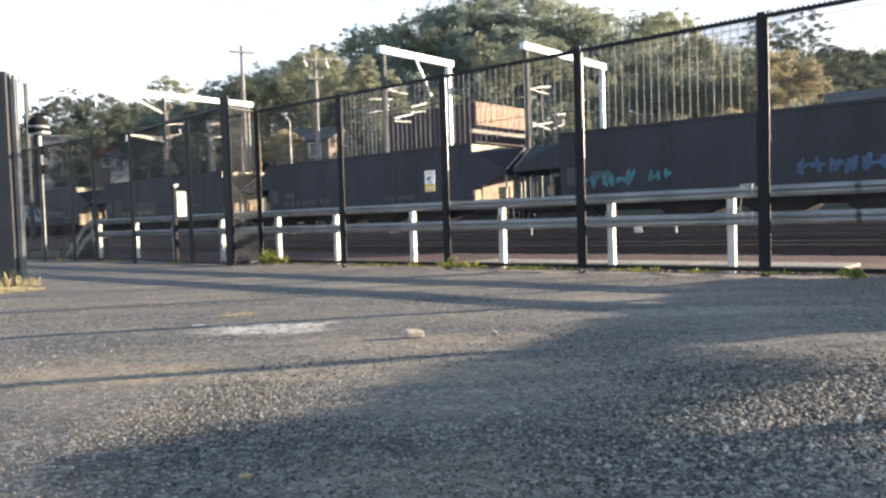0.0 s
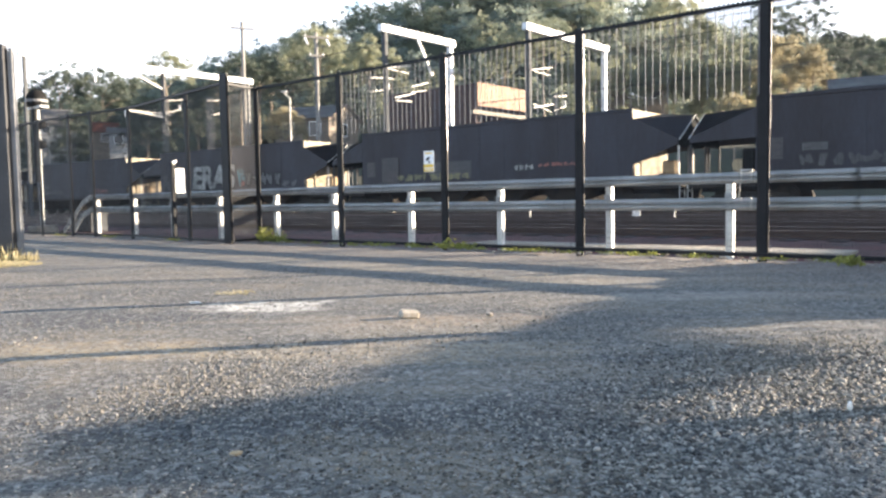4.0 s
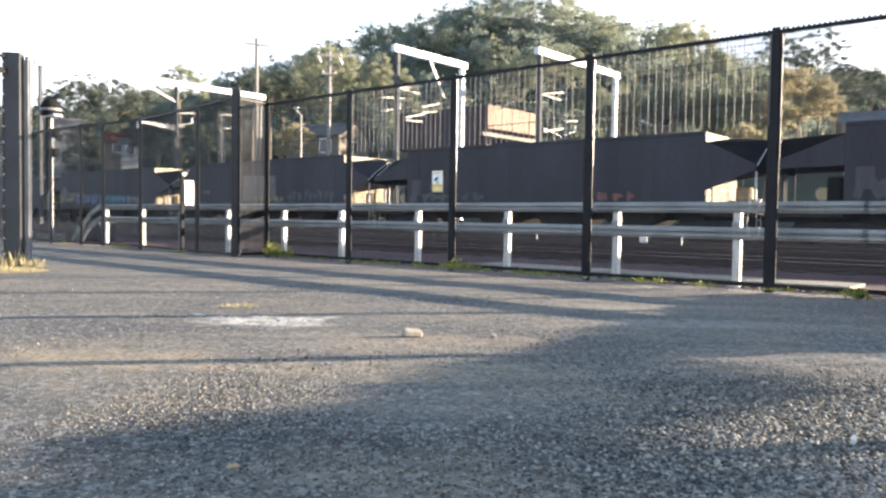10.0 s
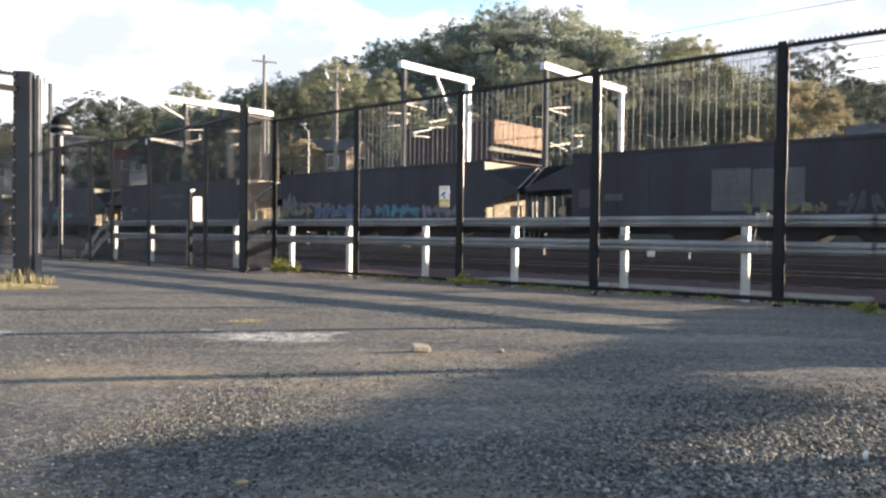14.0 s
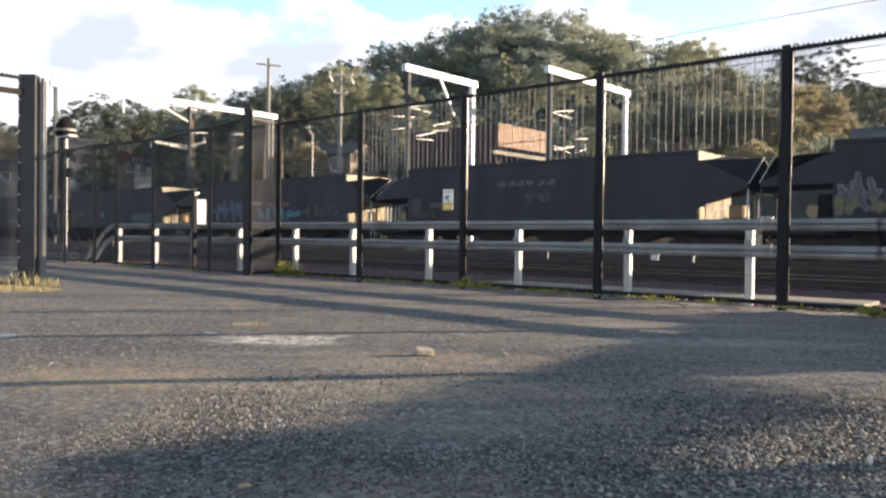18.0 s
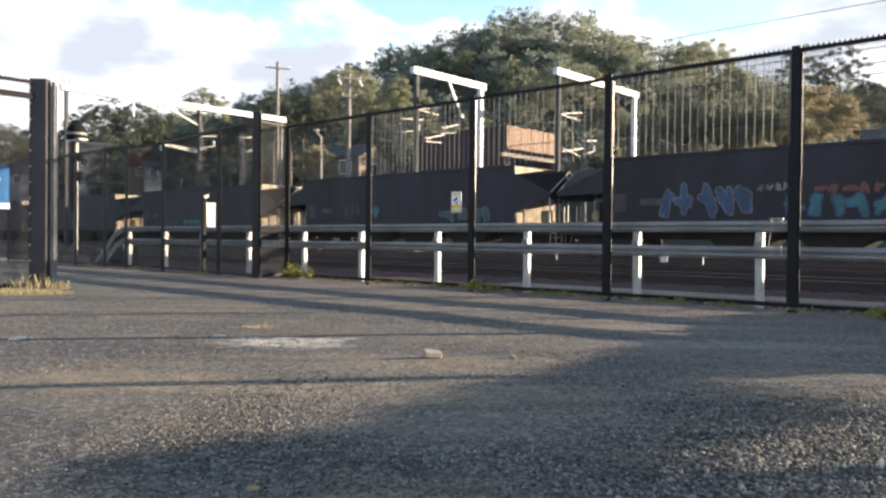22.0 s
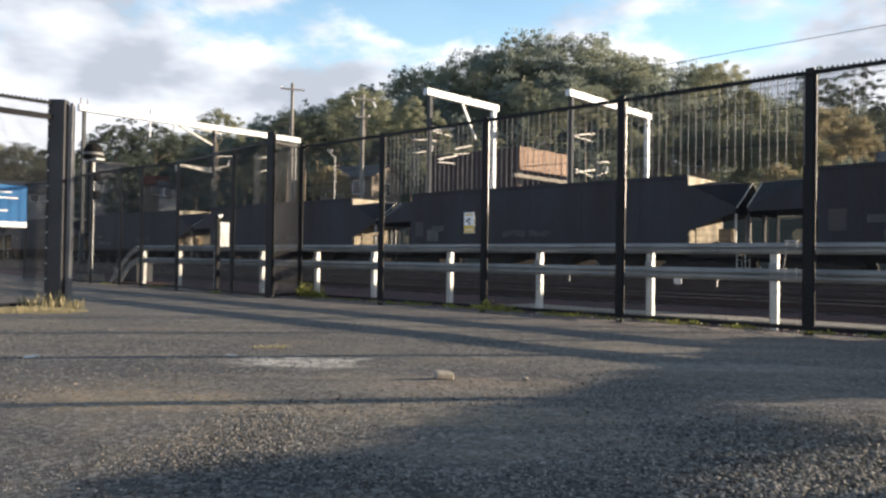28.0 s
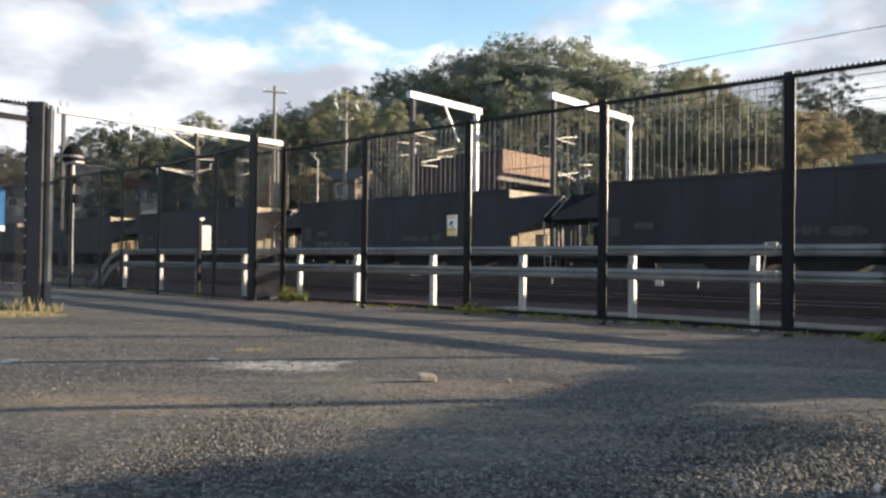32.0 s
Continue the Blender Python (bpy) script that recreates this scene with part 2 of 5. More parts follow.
M_CONCRETE = mat("pale_concrete", (0.30, 0.275, 0.235), (0.21, 0.19, 0.16), 0.9, 0, 2, 40, 0.2)
M_WAGON = mat("coal_wagon_paint", (0.041, 0.041, 0.053), (0.026, 0.0225, 0.026), 0.65, 0.0, 0.8, 14, 0.1, streak=0.22, gloss=0.3)
M_WAGON_END = mat("dusty_wagon_end", (0.52, 0.48, 0.38), (0.33, 0.27, 0.18), 0.8, 0, 2.2, 14, 0.1, streak=0.35)
M_WAGON_MUD = mat("muddy_wagon_end", (0.37, 0.32, 0.23), (0.07, 0.055, 0.04), 0.85, 0, 1.1, 6, 0.15)
M_UNDER = mat("underframe_grime", (0.022, 0.02, 0.019), (0.04, 0.033, 0.026), 0.9, 0.0, 3, 20, gloss=0.15)
M_TAN = mat("rusty_tan_steel", (0.42, 0.33, 0.2), (0.25, 0.16, 0.09), 0.8, 0.1, 3, 20)
M_GRIP = mat("pale_handrail", (0.62, 0.6, 0.55), (0.45, 0.43, 0.4), 0.6, 0.1)
# the bin's rust twice: sunlit tone for the end face, shade tone for the rest
M_RUST_LIT = mat("lit_rusty_sheet", (0.30, 0.205, 0.145), (0.19, 0.115, 0.08), 0.8, 0.1, 0.8, 8, streak=0.15)
M_RUST_SHADED = mat("shaded_rusty_sheet", (0.085, 0.055, 0.052), (0.055, 0.04, 0.04), 0.85, 0.1, 0.8, 8, streak=0.15)
M_WOOD = mat("weathered_timber_pole", (0.26, 0.25, 0.235), (0.16, 0.15, 0.14), 0.85, 0, 2, 30, 0.2, streak=0.1)
M_BARK = mat("gum_bark", (0.30, 0.24, 0.18), (0.13, 0.1, 0.08), 0.9, 0, 1.5, 12, 0.3, streak=0.2)
M_HILL = mat("forest_floor", (0.05, 0.055, 0.03), (0.03, 0.03, 0.018), 0.95, 0, 0.15, 3)
M_WHITE = mat("white_enamel", (0.8, 0.8, 0.8), (0.72, 0.72, 0.72), 0.4, 0, 3, 30)
M_YELLOW = mat("yellow_enamel", (0.75, 0.5, 0.05), (0.68, 0.44, 0.05), 0.4, 0, 3, 30)
M_BLUE = mat("blue_enamel", (0.015, 0.13, 0.32), (0.012, 0.1, 0.26), 0.4, 0, 3, 30)
M_BLACK = mat("black_paint", (0.010, 0.010, 0.010), (0.016, 0.016, 0.016), 0.9, 0, 3, 30, gloss=0.08)
M_BRICKWALL = mat("cream_wall", (0.20, 0.165, 0.13), (0.14, 0.12, 0.1), 0.9, 0, 1, 20)
M_WALL_WHITE = mat("white_weatherboard", (0.26, 0.27, 0.28), (0.2, 0.21, 0.22), 0.8, 0, 1, 20)
M_WALL_PINK = mat("pinkish_render", (0.36, 0.27, 0.24), (0.28, 0.21, 0.18), 0.85, 0, 1, 20)
M_ROOF_RED = mat("terracotta_roof", (0.25, 0.09, 0.055), (0.16, 0.06, 0.04), 0.8, 0, 1, 20)
M_ROOF_GREY = mat("grey_tin_roof", (0.26, 0.25, 0.24), (0.18, 0.17, 0.17), 0.7, 0.1, 1, 20)
M_PANE = mat("dark_window_glass", (0.02, 0.025, 0.03), (0.03, 0.035, 0.04), 0.08, 0, 1, 5)
M_LEAF = [leaf_mat("gum_leaves_grey_green", (0.12, 0.16, 0.16), (0.31, 0.335, 0.25), 0.55),
          leaf_mat("gum_leaves_olive", (0.14, 0.165, 0.12), (0.34, 0.34, 0.225), 0.55),
          leaf_mat("gum_leaves_golden", (0.22, 0.195, 0.125), (0.43, 0.38, 0.245), 0.55),
          # darkened copy for trees that stand as silhouettes, their shade put into the colour
          leaf_mat("gum_leaves_shade_toned", (0.03, 0.045, 0.044), (0.125, 0.145, 0.10), 0.35)]
M_WEED = leaf_mat("weed_leaves", (0.11, 0.13, 0.03), (0.34, 0.33, 0.07), 0.4)
M_DRY = leaf_mat("dry_grass", (0.33, 0.28, 0.15), (0.52, 0.45, 0.26), 0.3)
M_STONE = stone_mat("gravel_stone", (0.03, 0.03, 0.031), (0.38, 0.36, 0.325))
M_PEBBLE = mat("pale_pebble", (0.36, 0.33, 0.28), (0.24, 0.2, 0.15), 0.9, 0, 20, 80)
M_CHALK = mat("white_stone", (0.7, 0.69, 0.66), (0.55, 0.54, 0.5), 0.8, 0, 20, 80)
M_G_SILVER = mat("silver_spray", (0.36, 0.36, 0.34), (0.13, 0.13, 0.125), 0.6, 0.1, 1.1, 9)
M_G_GREY = mat("grey_spray", (0.115, 0.115, 0.115), (0.085, 0.085, 0.085), 0.7, 0, 1.5, 20)
M_G_DIM = mat("faded_spray", (0.085, 0.08, 0.08), (0.05, 0.047, 0.05), 0.7, 0, 1.5, 12)
M_G_TEAL = mat("teal_spray", (0.06, 0.24, 0.28), (0.04, 0.11, 0.13), 0.6, 0, 1.5, 20)
M_G_BLUE = mat("blue_spray", (0.055, 0.12, 0.23), (0.035, 0.06, 0.11), 0.6, 0, 1.5, 20)
M_G_RED = mat("red_spray", (0.25, 0.085, 0.065), (0.13, 0.055, 0.05), 0.6, 0, 1.5, 20)
M_G_PINK = mat("dusty_pink_spray", (0.16, 0.12, 0.13), (0.1, 0.08, 0.085), 0.6, 0, 1.5, 20)
M_G_LILAC = mat("lilac_spray", (0.22, 0.20, 0.26), (0.1, 0.09, 0.12), 0.6, 0, 1.5, 20)
M_G_OCHRE = mat("ochre_spray", (0.2, 0.18, 0.085), (0.11, 0.1, 0.055), 0.6, 0, 1.5, 20)
M_G_BROWN = mat("brown_primer", (0.072, 0.06, 0.058), (0.052, 0.048, 0.05), 0.7, 0, 1.5, 20)
M_WIRE_LINE = mat("overhead_wire", (0.03, 0.03, 0.03), (0.05, 0.05, 0.05), 0.6, 0.3)


def ground_material():
    """Worn asphalt with crushed stone, sandy drifts, one chalky patch and one painted shadow strip."""
    m = bpy.data.materials.new("worn_asphalt_and_gravel")
    m.use_nodes = True
    nd, ln = m.node_tree.nodes, m.node_tree.links
    bs = nd["Principled BSDF"]
    ge = nd.new("ShaderNodeNewGeometry")
    pos = ge.outputs["Position"]

    def noise_tex(scale, detail=4.0, rough=0.5):
        n = nd.new("ShaderNodeTexNoise")
        n.inputs["Scale"].default_value, n.inputs["Detail"].default_value, n.inputs["Roughness"].default_value = scale, detail, rough
        ln.new(pos, n.inputs["Vector"])
        return n.outputs["Fac"]

    def ranged(v, lo, hi, a=0.0, b=1.0):
        r = nd.new("ShaderNodeMapRange")
        for k, x in (("From Min", lo), ("From Max", hi), ("To Min", a), ("To Max", b)):
            r.inputs[k].default_value = x
        ln.new(v, r.inputs["Value"])
        return r.outputs["Result"]

    def mixed(f, a, b):
        x = nd.new("ShaderNodeMix")
        x.data_type = "RGBA"
        for s, v in (("Factor", f), ("A", a), ("B", b)):
            if isinstance(v, tuple):
                x.inputs[s].default_value = (*v, 1)
            else:
                ln.new(v, x.inputs[s])
        return x.outputs["Result"]

    def times(a, b):
        x = nd.new("ShaderNodeMath")
        x.operation = "MULTIPLY"
        ln.new(a, x.inputs[0])
        ln.new(b, x.inputs[1])
        return x.outputs[0]

    def patch(cx, cy, rx, ry, soft=0.5):
        mp, le, ad = nd.new("ShaderNodeMapping"), nd.new("ShaderNodeVectorMath"), nd.new("ShaderNodeMath")
        mp.inputs["Location"].default_value, mp.inputs["Scale"].default_value = (-cx / rx, -cy / ry, 0), (1 / rx, 1 / ry, 0)
        le.operation, ad.operation = "LENGTH", "ADD"
        ln.new(pos, mp.inputs["Vector"])
        ln.new(mp.outputs["Vector"], le.inputs[0])
        ln.new(le.outputs["Value"], ad.inputs[0])
        ln.new(ranged(noise_tex(3.2), 0.3, 0.7, -0.45, 0.45), ad.inputs[1])
        return ranged(ad.outputs[0], 1.0 + soft * 0.5, 1.0 - soft * 0.5)

    grain = nd.new("ShaderNodeTexVoronoi")
    grain.inputs["Scale"].default_value = 85
    ln.new(pos, grain.inputs["Vector"])
    grit = noise_tex(130, 3)
    col = mixed(ranged(grit, 0.35, 0.65), (0.036, 0.035, 0.034), (0.145, 0.131, 0.113))
    stones = nd.new("ShaderNodeSeparateColor")
    ln.new(grain.outputs["Color"], stones.inputs[0])
    big = nd.new("ShaderNodeTexVoronoi")
    big.inputs["Scale"].default_value = 42
    ln.new(pos, big.inputs["Vector"])
    lumps = nd.new("ShaderNodeSeparateColor")
    ln.new(big.outputs["Color"], lumps.inputs[0])
    # sand and dust between the stones, in drifts
    col = mixed(ranged(noise_tex(0.8, 5, 0.6), 0.46, 0.66, 0.0, 0.75), col, (0.205, 0.165, 0.115))
    col = mixed(ranged(noise_tex(0.35, 3), 0.5, 0.7, 0.0, 0.5), col, (0.065, 0.063, 0.063))
    # long wheel-worn streaks along the drive
    lane, worn = nd.new("ShaderNodeMapping"), nd.new("ShaderNodeTexNoise")
    lane.inputs["Scale"].default_value, lane.inputs["Rotation"].default_value = (0.28, 2.6, 1.0), (0, 0, 0.06)
    worn.inputs["Scale"].default_value, worn.inputs["Detail"].default_value = 1.0, 5.0
    ln.new(pos, lane.inputs["Vector"])
    ln.new(lane.outputs["Vector"], worn.inputs["Vector"])
    col = mixed(ranged(worn.outputs["Fac"], 0.5, 0.62, 0.0, 0.6), col, (0.05, 0.05, 0.052))
    col = mixed(ranged(worn.outputs["Fac"], 0.44, 0.36, 0.0, 0.45), col, (0.25, 0.21, 0.16))
    # red-brown earth towards the fence
    rise = nd.new("ShaderNodeVectorMath")
    rise.operation = "DOT_PRODUCT"
    rise.inputs[1].default_value = (N.x, N.y, 0)
    ln.new(pos, rise.inputs[0])
    col = mixed(times(ranged(rise.outputs["Value"], 6.4, 8.6, 0.0, 0.9), ranged(noise_tex(2.2, 5), 0.3, 0.6, 0.35, 1.0)), col, (0.135, 0.1, 0.082))
    col = mixed(times(patch(-1.3, 5.52, 0.5, 0.3), ranged(noise_tex(9, 6, 0.65), 0.36, 0.56, 0.1, 1.0)), col, (0.62, 0.58, 0.52))
    col = mixed(times(patch(0.0, 4.8, 0.7, 0.22), ranged(noise_tex(7), 0.3, 0.7, 0.2, 0.8)), col, (0.27, 0.20, 0.13))
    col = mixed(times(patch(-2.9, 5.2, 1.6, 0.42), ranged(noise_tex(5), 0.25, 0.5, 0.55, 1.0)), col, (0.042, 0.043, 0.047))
    col = mixed(times(patch(-1.7, 3.95, 0.8, 0.28), ranged(noise_tex(6), 0.35, 0.65, 0.35, 0.95)), col, (0.29, 0.22, 0.13))
    col = mixed(times(patch(-0.1, 3.8, 0.9, 0.3), ranged(noise_tex(6), 0.35, 0.65, 0.2, 0.85)), col, (0.28, 0.225, 0.15))
    # one narrow strip: dark core of the yard's shadow, put into the colour
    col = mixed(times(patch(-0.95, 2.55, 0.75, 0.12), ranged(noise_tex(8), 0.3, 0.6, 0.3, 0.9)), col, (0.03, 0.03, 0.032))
    col = mixed(times(patch(1.9, 5.75, 0.9, 0.22), ranged(noise_tex(9), 0.3, 0.6, 0.1, 0.7)), col, (0.28, 0.26, 0.225))
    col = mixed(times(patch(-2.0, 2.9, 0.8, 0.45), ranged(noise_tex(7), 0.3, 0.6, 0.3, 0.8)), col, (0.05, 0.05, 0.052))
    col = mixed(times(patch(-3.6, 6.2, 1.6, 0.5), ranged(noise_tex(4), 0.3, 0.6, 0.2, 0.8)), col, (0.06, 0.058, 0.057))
    # single stones: some pale, some dark
    col = mixed(ranged(stones.outputs[0], 0.6, 1.0, 0.0, 0.6), col, (0.27, 0.26, 0.245))
    col = mixed(ranged(lumps.outputs[1], 0.72, 0.9, 0.0, 0.5), col, (0.33, 0.315, 0.29))
    col = mixed(ranged(lumps.outputs[2], 0.7, 0.95, 0.0, 0.55), col, (0.035, 0.035, 0.037))
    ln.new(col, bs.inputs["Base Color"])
    bs.inputs["Roughness"].default_value = 0.9
    bp = nd.new("ShaderNodeBump")
    bp.inputs["Strength"].default_value, bp.inputs["Distance"].default_value = 0.85, 0.011
    ln.new(times(ranged(grain.outputs["Distance"], 0.0, 0.6, 1.0, 0.0), ranged(grit, 0.2, 0.8)), bp.inputs["Height"])
    ln.new(bp.outputs["Normal"], bs.inputs["Normal"])
    return m


M_GROUND = ground_material()


# ---- mesh helpers ----
def link(name, bm, material, parent=None, label="", smooth=False):
    me = bpy.data.meshes.new(name)
    bm.to_mesh(me)
    bm.free()
    for x in (material if isinstance(material, (list, tuple)) else [material]):
        me.materials.append(x)
    if smooth:
        me.polygons.foreach_set("use_smooth", [True] * len(me.polygons))
    ob = new(name, me)
    if parent:
        ob.parent = parent
    if label:
        tagged(ob, label)
    return ob


def part(name, bm, material, parent, label="", smooth=False):
    """One mesh object under a thing or under a part."""
    return link(name, bm, material, parent, label, smooth)


def thing(name, m, label, category, group="", kind=""):
    ob = new(name)
    ob.empty_display_size = 0.2
    ob.matrix_basis = m
    return tagged(ob, label, category, group, kind)


def box(bm, x0, x1, y0, y1, z0, z1, bevel=0.0, m=None):
    r = bmesh.ops.create_cube(bm, size=1.0)
    vs = r["verts"]
    for v in vs:
        v.co = Vector(((x0 + x1) / 2 + v.co.x * (x1 - x0), (y0 + y1) / 2 + v.co.y * (y1 - y0), (z0 + z1) / 2 + v.co.z * (z1 - z0)))
    if bevel:
        es = list({e for v in vs for e in v.link_edges})
        r2 = bmesh.ops.bevel(bm, geom=es, offset=bevel, segments=1, affect="EDGES")
        vs = list({v for f in r2["faces"] for v in f.verts} | {v for v in vs if v.is_valid})
    if m:
        bmesh.ops.transform(bm, matrix=m, verts=[v for v in vs if v.is_valid])
    return bm


def rod(bm, a, b, r0, r1=None, sides=8, caps=True):
    a, b = Vector(a), Vector(b)
    d = b - a
    m = Matrix.Translation((a + b) / 2) @ d.to_track_quat("Z", "Y").to_matrix().to_4x4()
    bmesh.ops.create_cone(bm, cap_ends=caps, segments=sides, radius1=r0, radius2=r0 if r1 is None else r1, depth=d.length, matrix=m)
    return bm


def prism(bm, outline, y0, y1):
    """A plate of thickness y1 - y0 whose outline lies in the xz plane."""
    a = [bm.verts.new((x, y0, z)) for x, z in outline]
    b = [bm.verts.new((x, y1, z)) for x, z in outline]
    n = len(outline)
    bm.faces.new(a)
    bm.faces.new(b[::-1])
    for i in range(n):
        bm.faces.new((a[i], b[i], b[(i + 1) % n], a[(i + 1) % n]))
    bmesh.ops.recalc_face_normals(bm, faces=bm.faces)
    return bm


def B():
    return bmesh.new()


def quads(name, centres, outward, sizes, material, parent=None, seed=1):
    """Loose leaf blades: one uneven quad for each centre, turned mostly outward from its clump."""
    rng = np.random.default_rng(seed)
    n = len(centres)
    nrm = outward + rng.normal(size=(n, 3)) * 0.8
    nrm /= np.linalg.norm(nrm, axis=1, keepdims=True)
    t = np.cross(nrm, rng.normal(size=(n, 3)))
    t /= np.linalg.norm(t, axis=1, keepdims=True)
    w = np.cross(nrm, t)
    t, w = t * sizes[:, None] * 0.5, w * sizes[:, None] * 0.5
    vs = np.stack([centres - t - w * 0.6, centres + t * 0.2 - w, centres + t * 1.1 + w * 0.5, centres - t * 0.3 + w], 1).reshape(-1, 3)
    me = bpy.data.meshes.new(name)
    me.vertices.add(4 * n)
    me.vertices.foreach_set("co", vs.astype(np.float32).ravel())
    me.loops.add(4 * n)
    me.loops.foreach_set("vertex_index", np.arange(4 * n, dtype=np.int32))
    me.polygons.add(n)
    me.polygons.foreach_set("loop_start", np.arange(0, 4 * n, 4, dtype=np.int32))
    me.update(calc_edges=True)
    me.validate()
    me.materials.append(material)
    ob = new(name, me)
    if parent:
        ob.parent = parent
    return ob


# ---- ground and railway formation ----
def hill_height(x, y):
    """The wooded hill behind the line and the lower rises beside it."""
    h = 0.0
    for cx, cy, rx, ry, top in ((20, 225, 92, 62, 49), (16, 222, 15, 45, 5), (-85, 265, 95, 60, 3), (165, 235, 60, 70, 26), (-200, 285, 110, 90, 30), (280, 270, 110, 100, 34)):
        h += top * math.exp(-((x - cx) / rx) ** 2 - ((y - cy) / ry) ** 2)
    h += 3.0 * noise.noise(Vector((x * 0.02, y * 0.02, 0.3)))
    d = x * N.x + y * N.y
    bank = min(1.0, max(0.0, (d - 54) / 14))
    return 5.0 * bank * bank * (3 - 2 * bank) + h * min(1.0, max(0.0, (d - 60) / 40))


def build_ground():
    bm = B()
    xs = [-900, -400, -180, -90, -45, -22] + [-12 + 0.5 * i for i in range(49)] + [22, 45, 90, 180, 400, 900]
    ys = [-400, -120, -40, -14, -5] + [0.5 * i for i in range(0, 33)] + [18, 22, 28, 36, 48, 64, 90, 140, 260, 500, 1400]
    grid = []
    for y in ys:
        row = []
        for x in xs:
            near = math.exp(-(x * x + (y - 4) ** 2) / 120)
            d = x * N.x + y * N.y
            z = 0.012 * noise.noise(Vector((x * 0.8, y * 0.8, 1.0))) * near if d < 8.9 else -0.05
            row.append(bm.verts.new((x, y, z)))
        grid.append(row)
    for j in range(len(ys) - 1):
        for i in range(len(xs) - 1):
            bm.faces.new((grid[j][i], grid[j][i + 1], grid[j + 1][i + 1], grid[j + 1][i]))
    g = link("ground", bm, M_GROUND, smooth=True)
    tagged(g, "worn grey asphalt and crushed gravel yard with sandy drifts", "ground", kind="structure")
    # the hill
    bm = B()
    n = 110
    vs = [[bm.verts.new((-420 + 900 * i / n, 40 + 420 * j / n, hill_height(-420 + 900 * i / n, 40 + 420 * j / n) - 0.12)) for i in range(n + 1)] for j in range(n + 1)]
    for j in range(n):
        for i in range(n):
            bm.faces.new((vs[j][i], vs[j][i + 1], vs[j + 1][i + 1], vs[j + 1][i]))
    tagged(link("ground_hill", bm, M_HILL, smooth=True), "dark wooded hillside behind the railway", "hill", kind="structure")


def build_formation():
    s0, s1 = -60, 170
    for prof, paint, label in (([(9.55, -0.06), (10.1, -0.01), (11.4, 0.0), (12.0, 0.03), (14.9, 0.03)], M_BALLAST, "rust-stained dark red ballast of the railway yard"),
                               ([(14.9, 0.03), (20, 0.03), (28, 0.03), (36, 0.03), (44, 0.03), (52, 0.03), (54, -0.1)], M_BALLAST_DARK, "dark grey ballast between the tracks")):
        bm = B()
        rows = []
        for i in range(116):
            s = s0 + (s1 - s0) * i / 115
            rows.append([bm.verts.new(on_line(s, d, z + 0.02 * noise.noise(Vector((s * 0.7, d * 2, 5))))) for d, z in prof])
        for a, b in zip(rows, rows[1:]):
            for i in range(len(prof) - 1):
                bm.faces.new((a[i], a[i + 1], b[i + 1], b[i]))
        bmesh.ops.recalc_face_normals(bm, faces=bm.faces)
        tagged(link("ground_ballast", bm, paint), label, "ballast", kind="structure")
    # pale slab between the guard rail and the ballast
    bm = B()
    for i in range(3):
        box(bm, -7.9 + i * 1.9, -7.9 + i * 1.9 + 1.885, 9.95, 10.75, -0.05, 0.035, 0.01)
    slab = link("pavement", bm, M_CONCRETE)
    slab.matrix_basis = line_pose(0, 0)
    tagged(slab, "pale concrete slab strip behind the guard rail", "concrete slab", kind="structure")


TRACKS = (13.6, 17.7, 21.9, 25.95, 31.8, 38.0)
RAIL_TOP = 0.17


def build_tracks():
    for d in TRACKS:
        tr = thing("railway_track", line_pose(0, d), "rusty steel railway track on grimy sleepers", "railway track", "tracks of the yard")
        for y in (-0.7525, 0.7525):
            bm = B()
            prism(bm, [(-0.07, 0.03), (0.07, 0.03), (0.07, 0.045), (0.012, 0.06), (0.012, 0.13), (0.036, 0.14), (0.036, RAIL_TOP), (-0.036, RAIL_TOP), (-0.036, 0.14), (-0.012, 0.13), (-0.012, 0.06), (-0.07, 0.045)], -60, 170)
            for v in bm.verts:
                x, yy, z = v.co
                v.co = (-yy, x + y, z)
            bmesh.ops.recalc_face_normals(bm, faces=bm.faces)
            rail = part("rail", bm, M_RAIL, tr)
            part("running_surface", box(B(), -170, 60, y - 0.026, y + 0.026, RAIL_TOP, RAIL_TOP + 0.003), M_RAIL_TOP, rail, "polished running surface")
        for i in range(130):
            if i == 0 and d == TRACKS[0]:
                first = part("sleeper", box(B(), -0.12, 0.12, -1.25, 1.25, -0.05, 0.045, 0.01), M_SLEEPER, tr)
                shared = first.data
            else:
                first = new("sleeper", shared)
                first.parent = tr
            first.matrix_basis = pose(6 - i * 0.68, 0, 0)


build_ground()
build_formation()
build_tracks()


# ---- fence ----
FENCE_D = 9.25


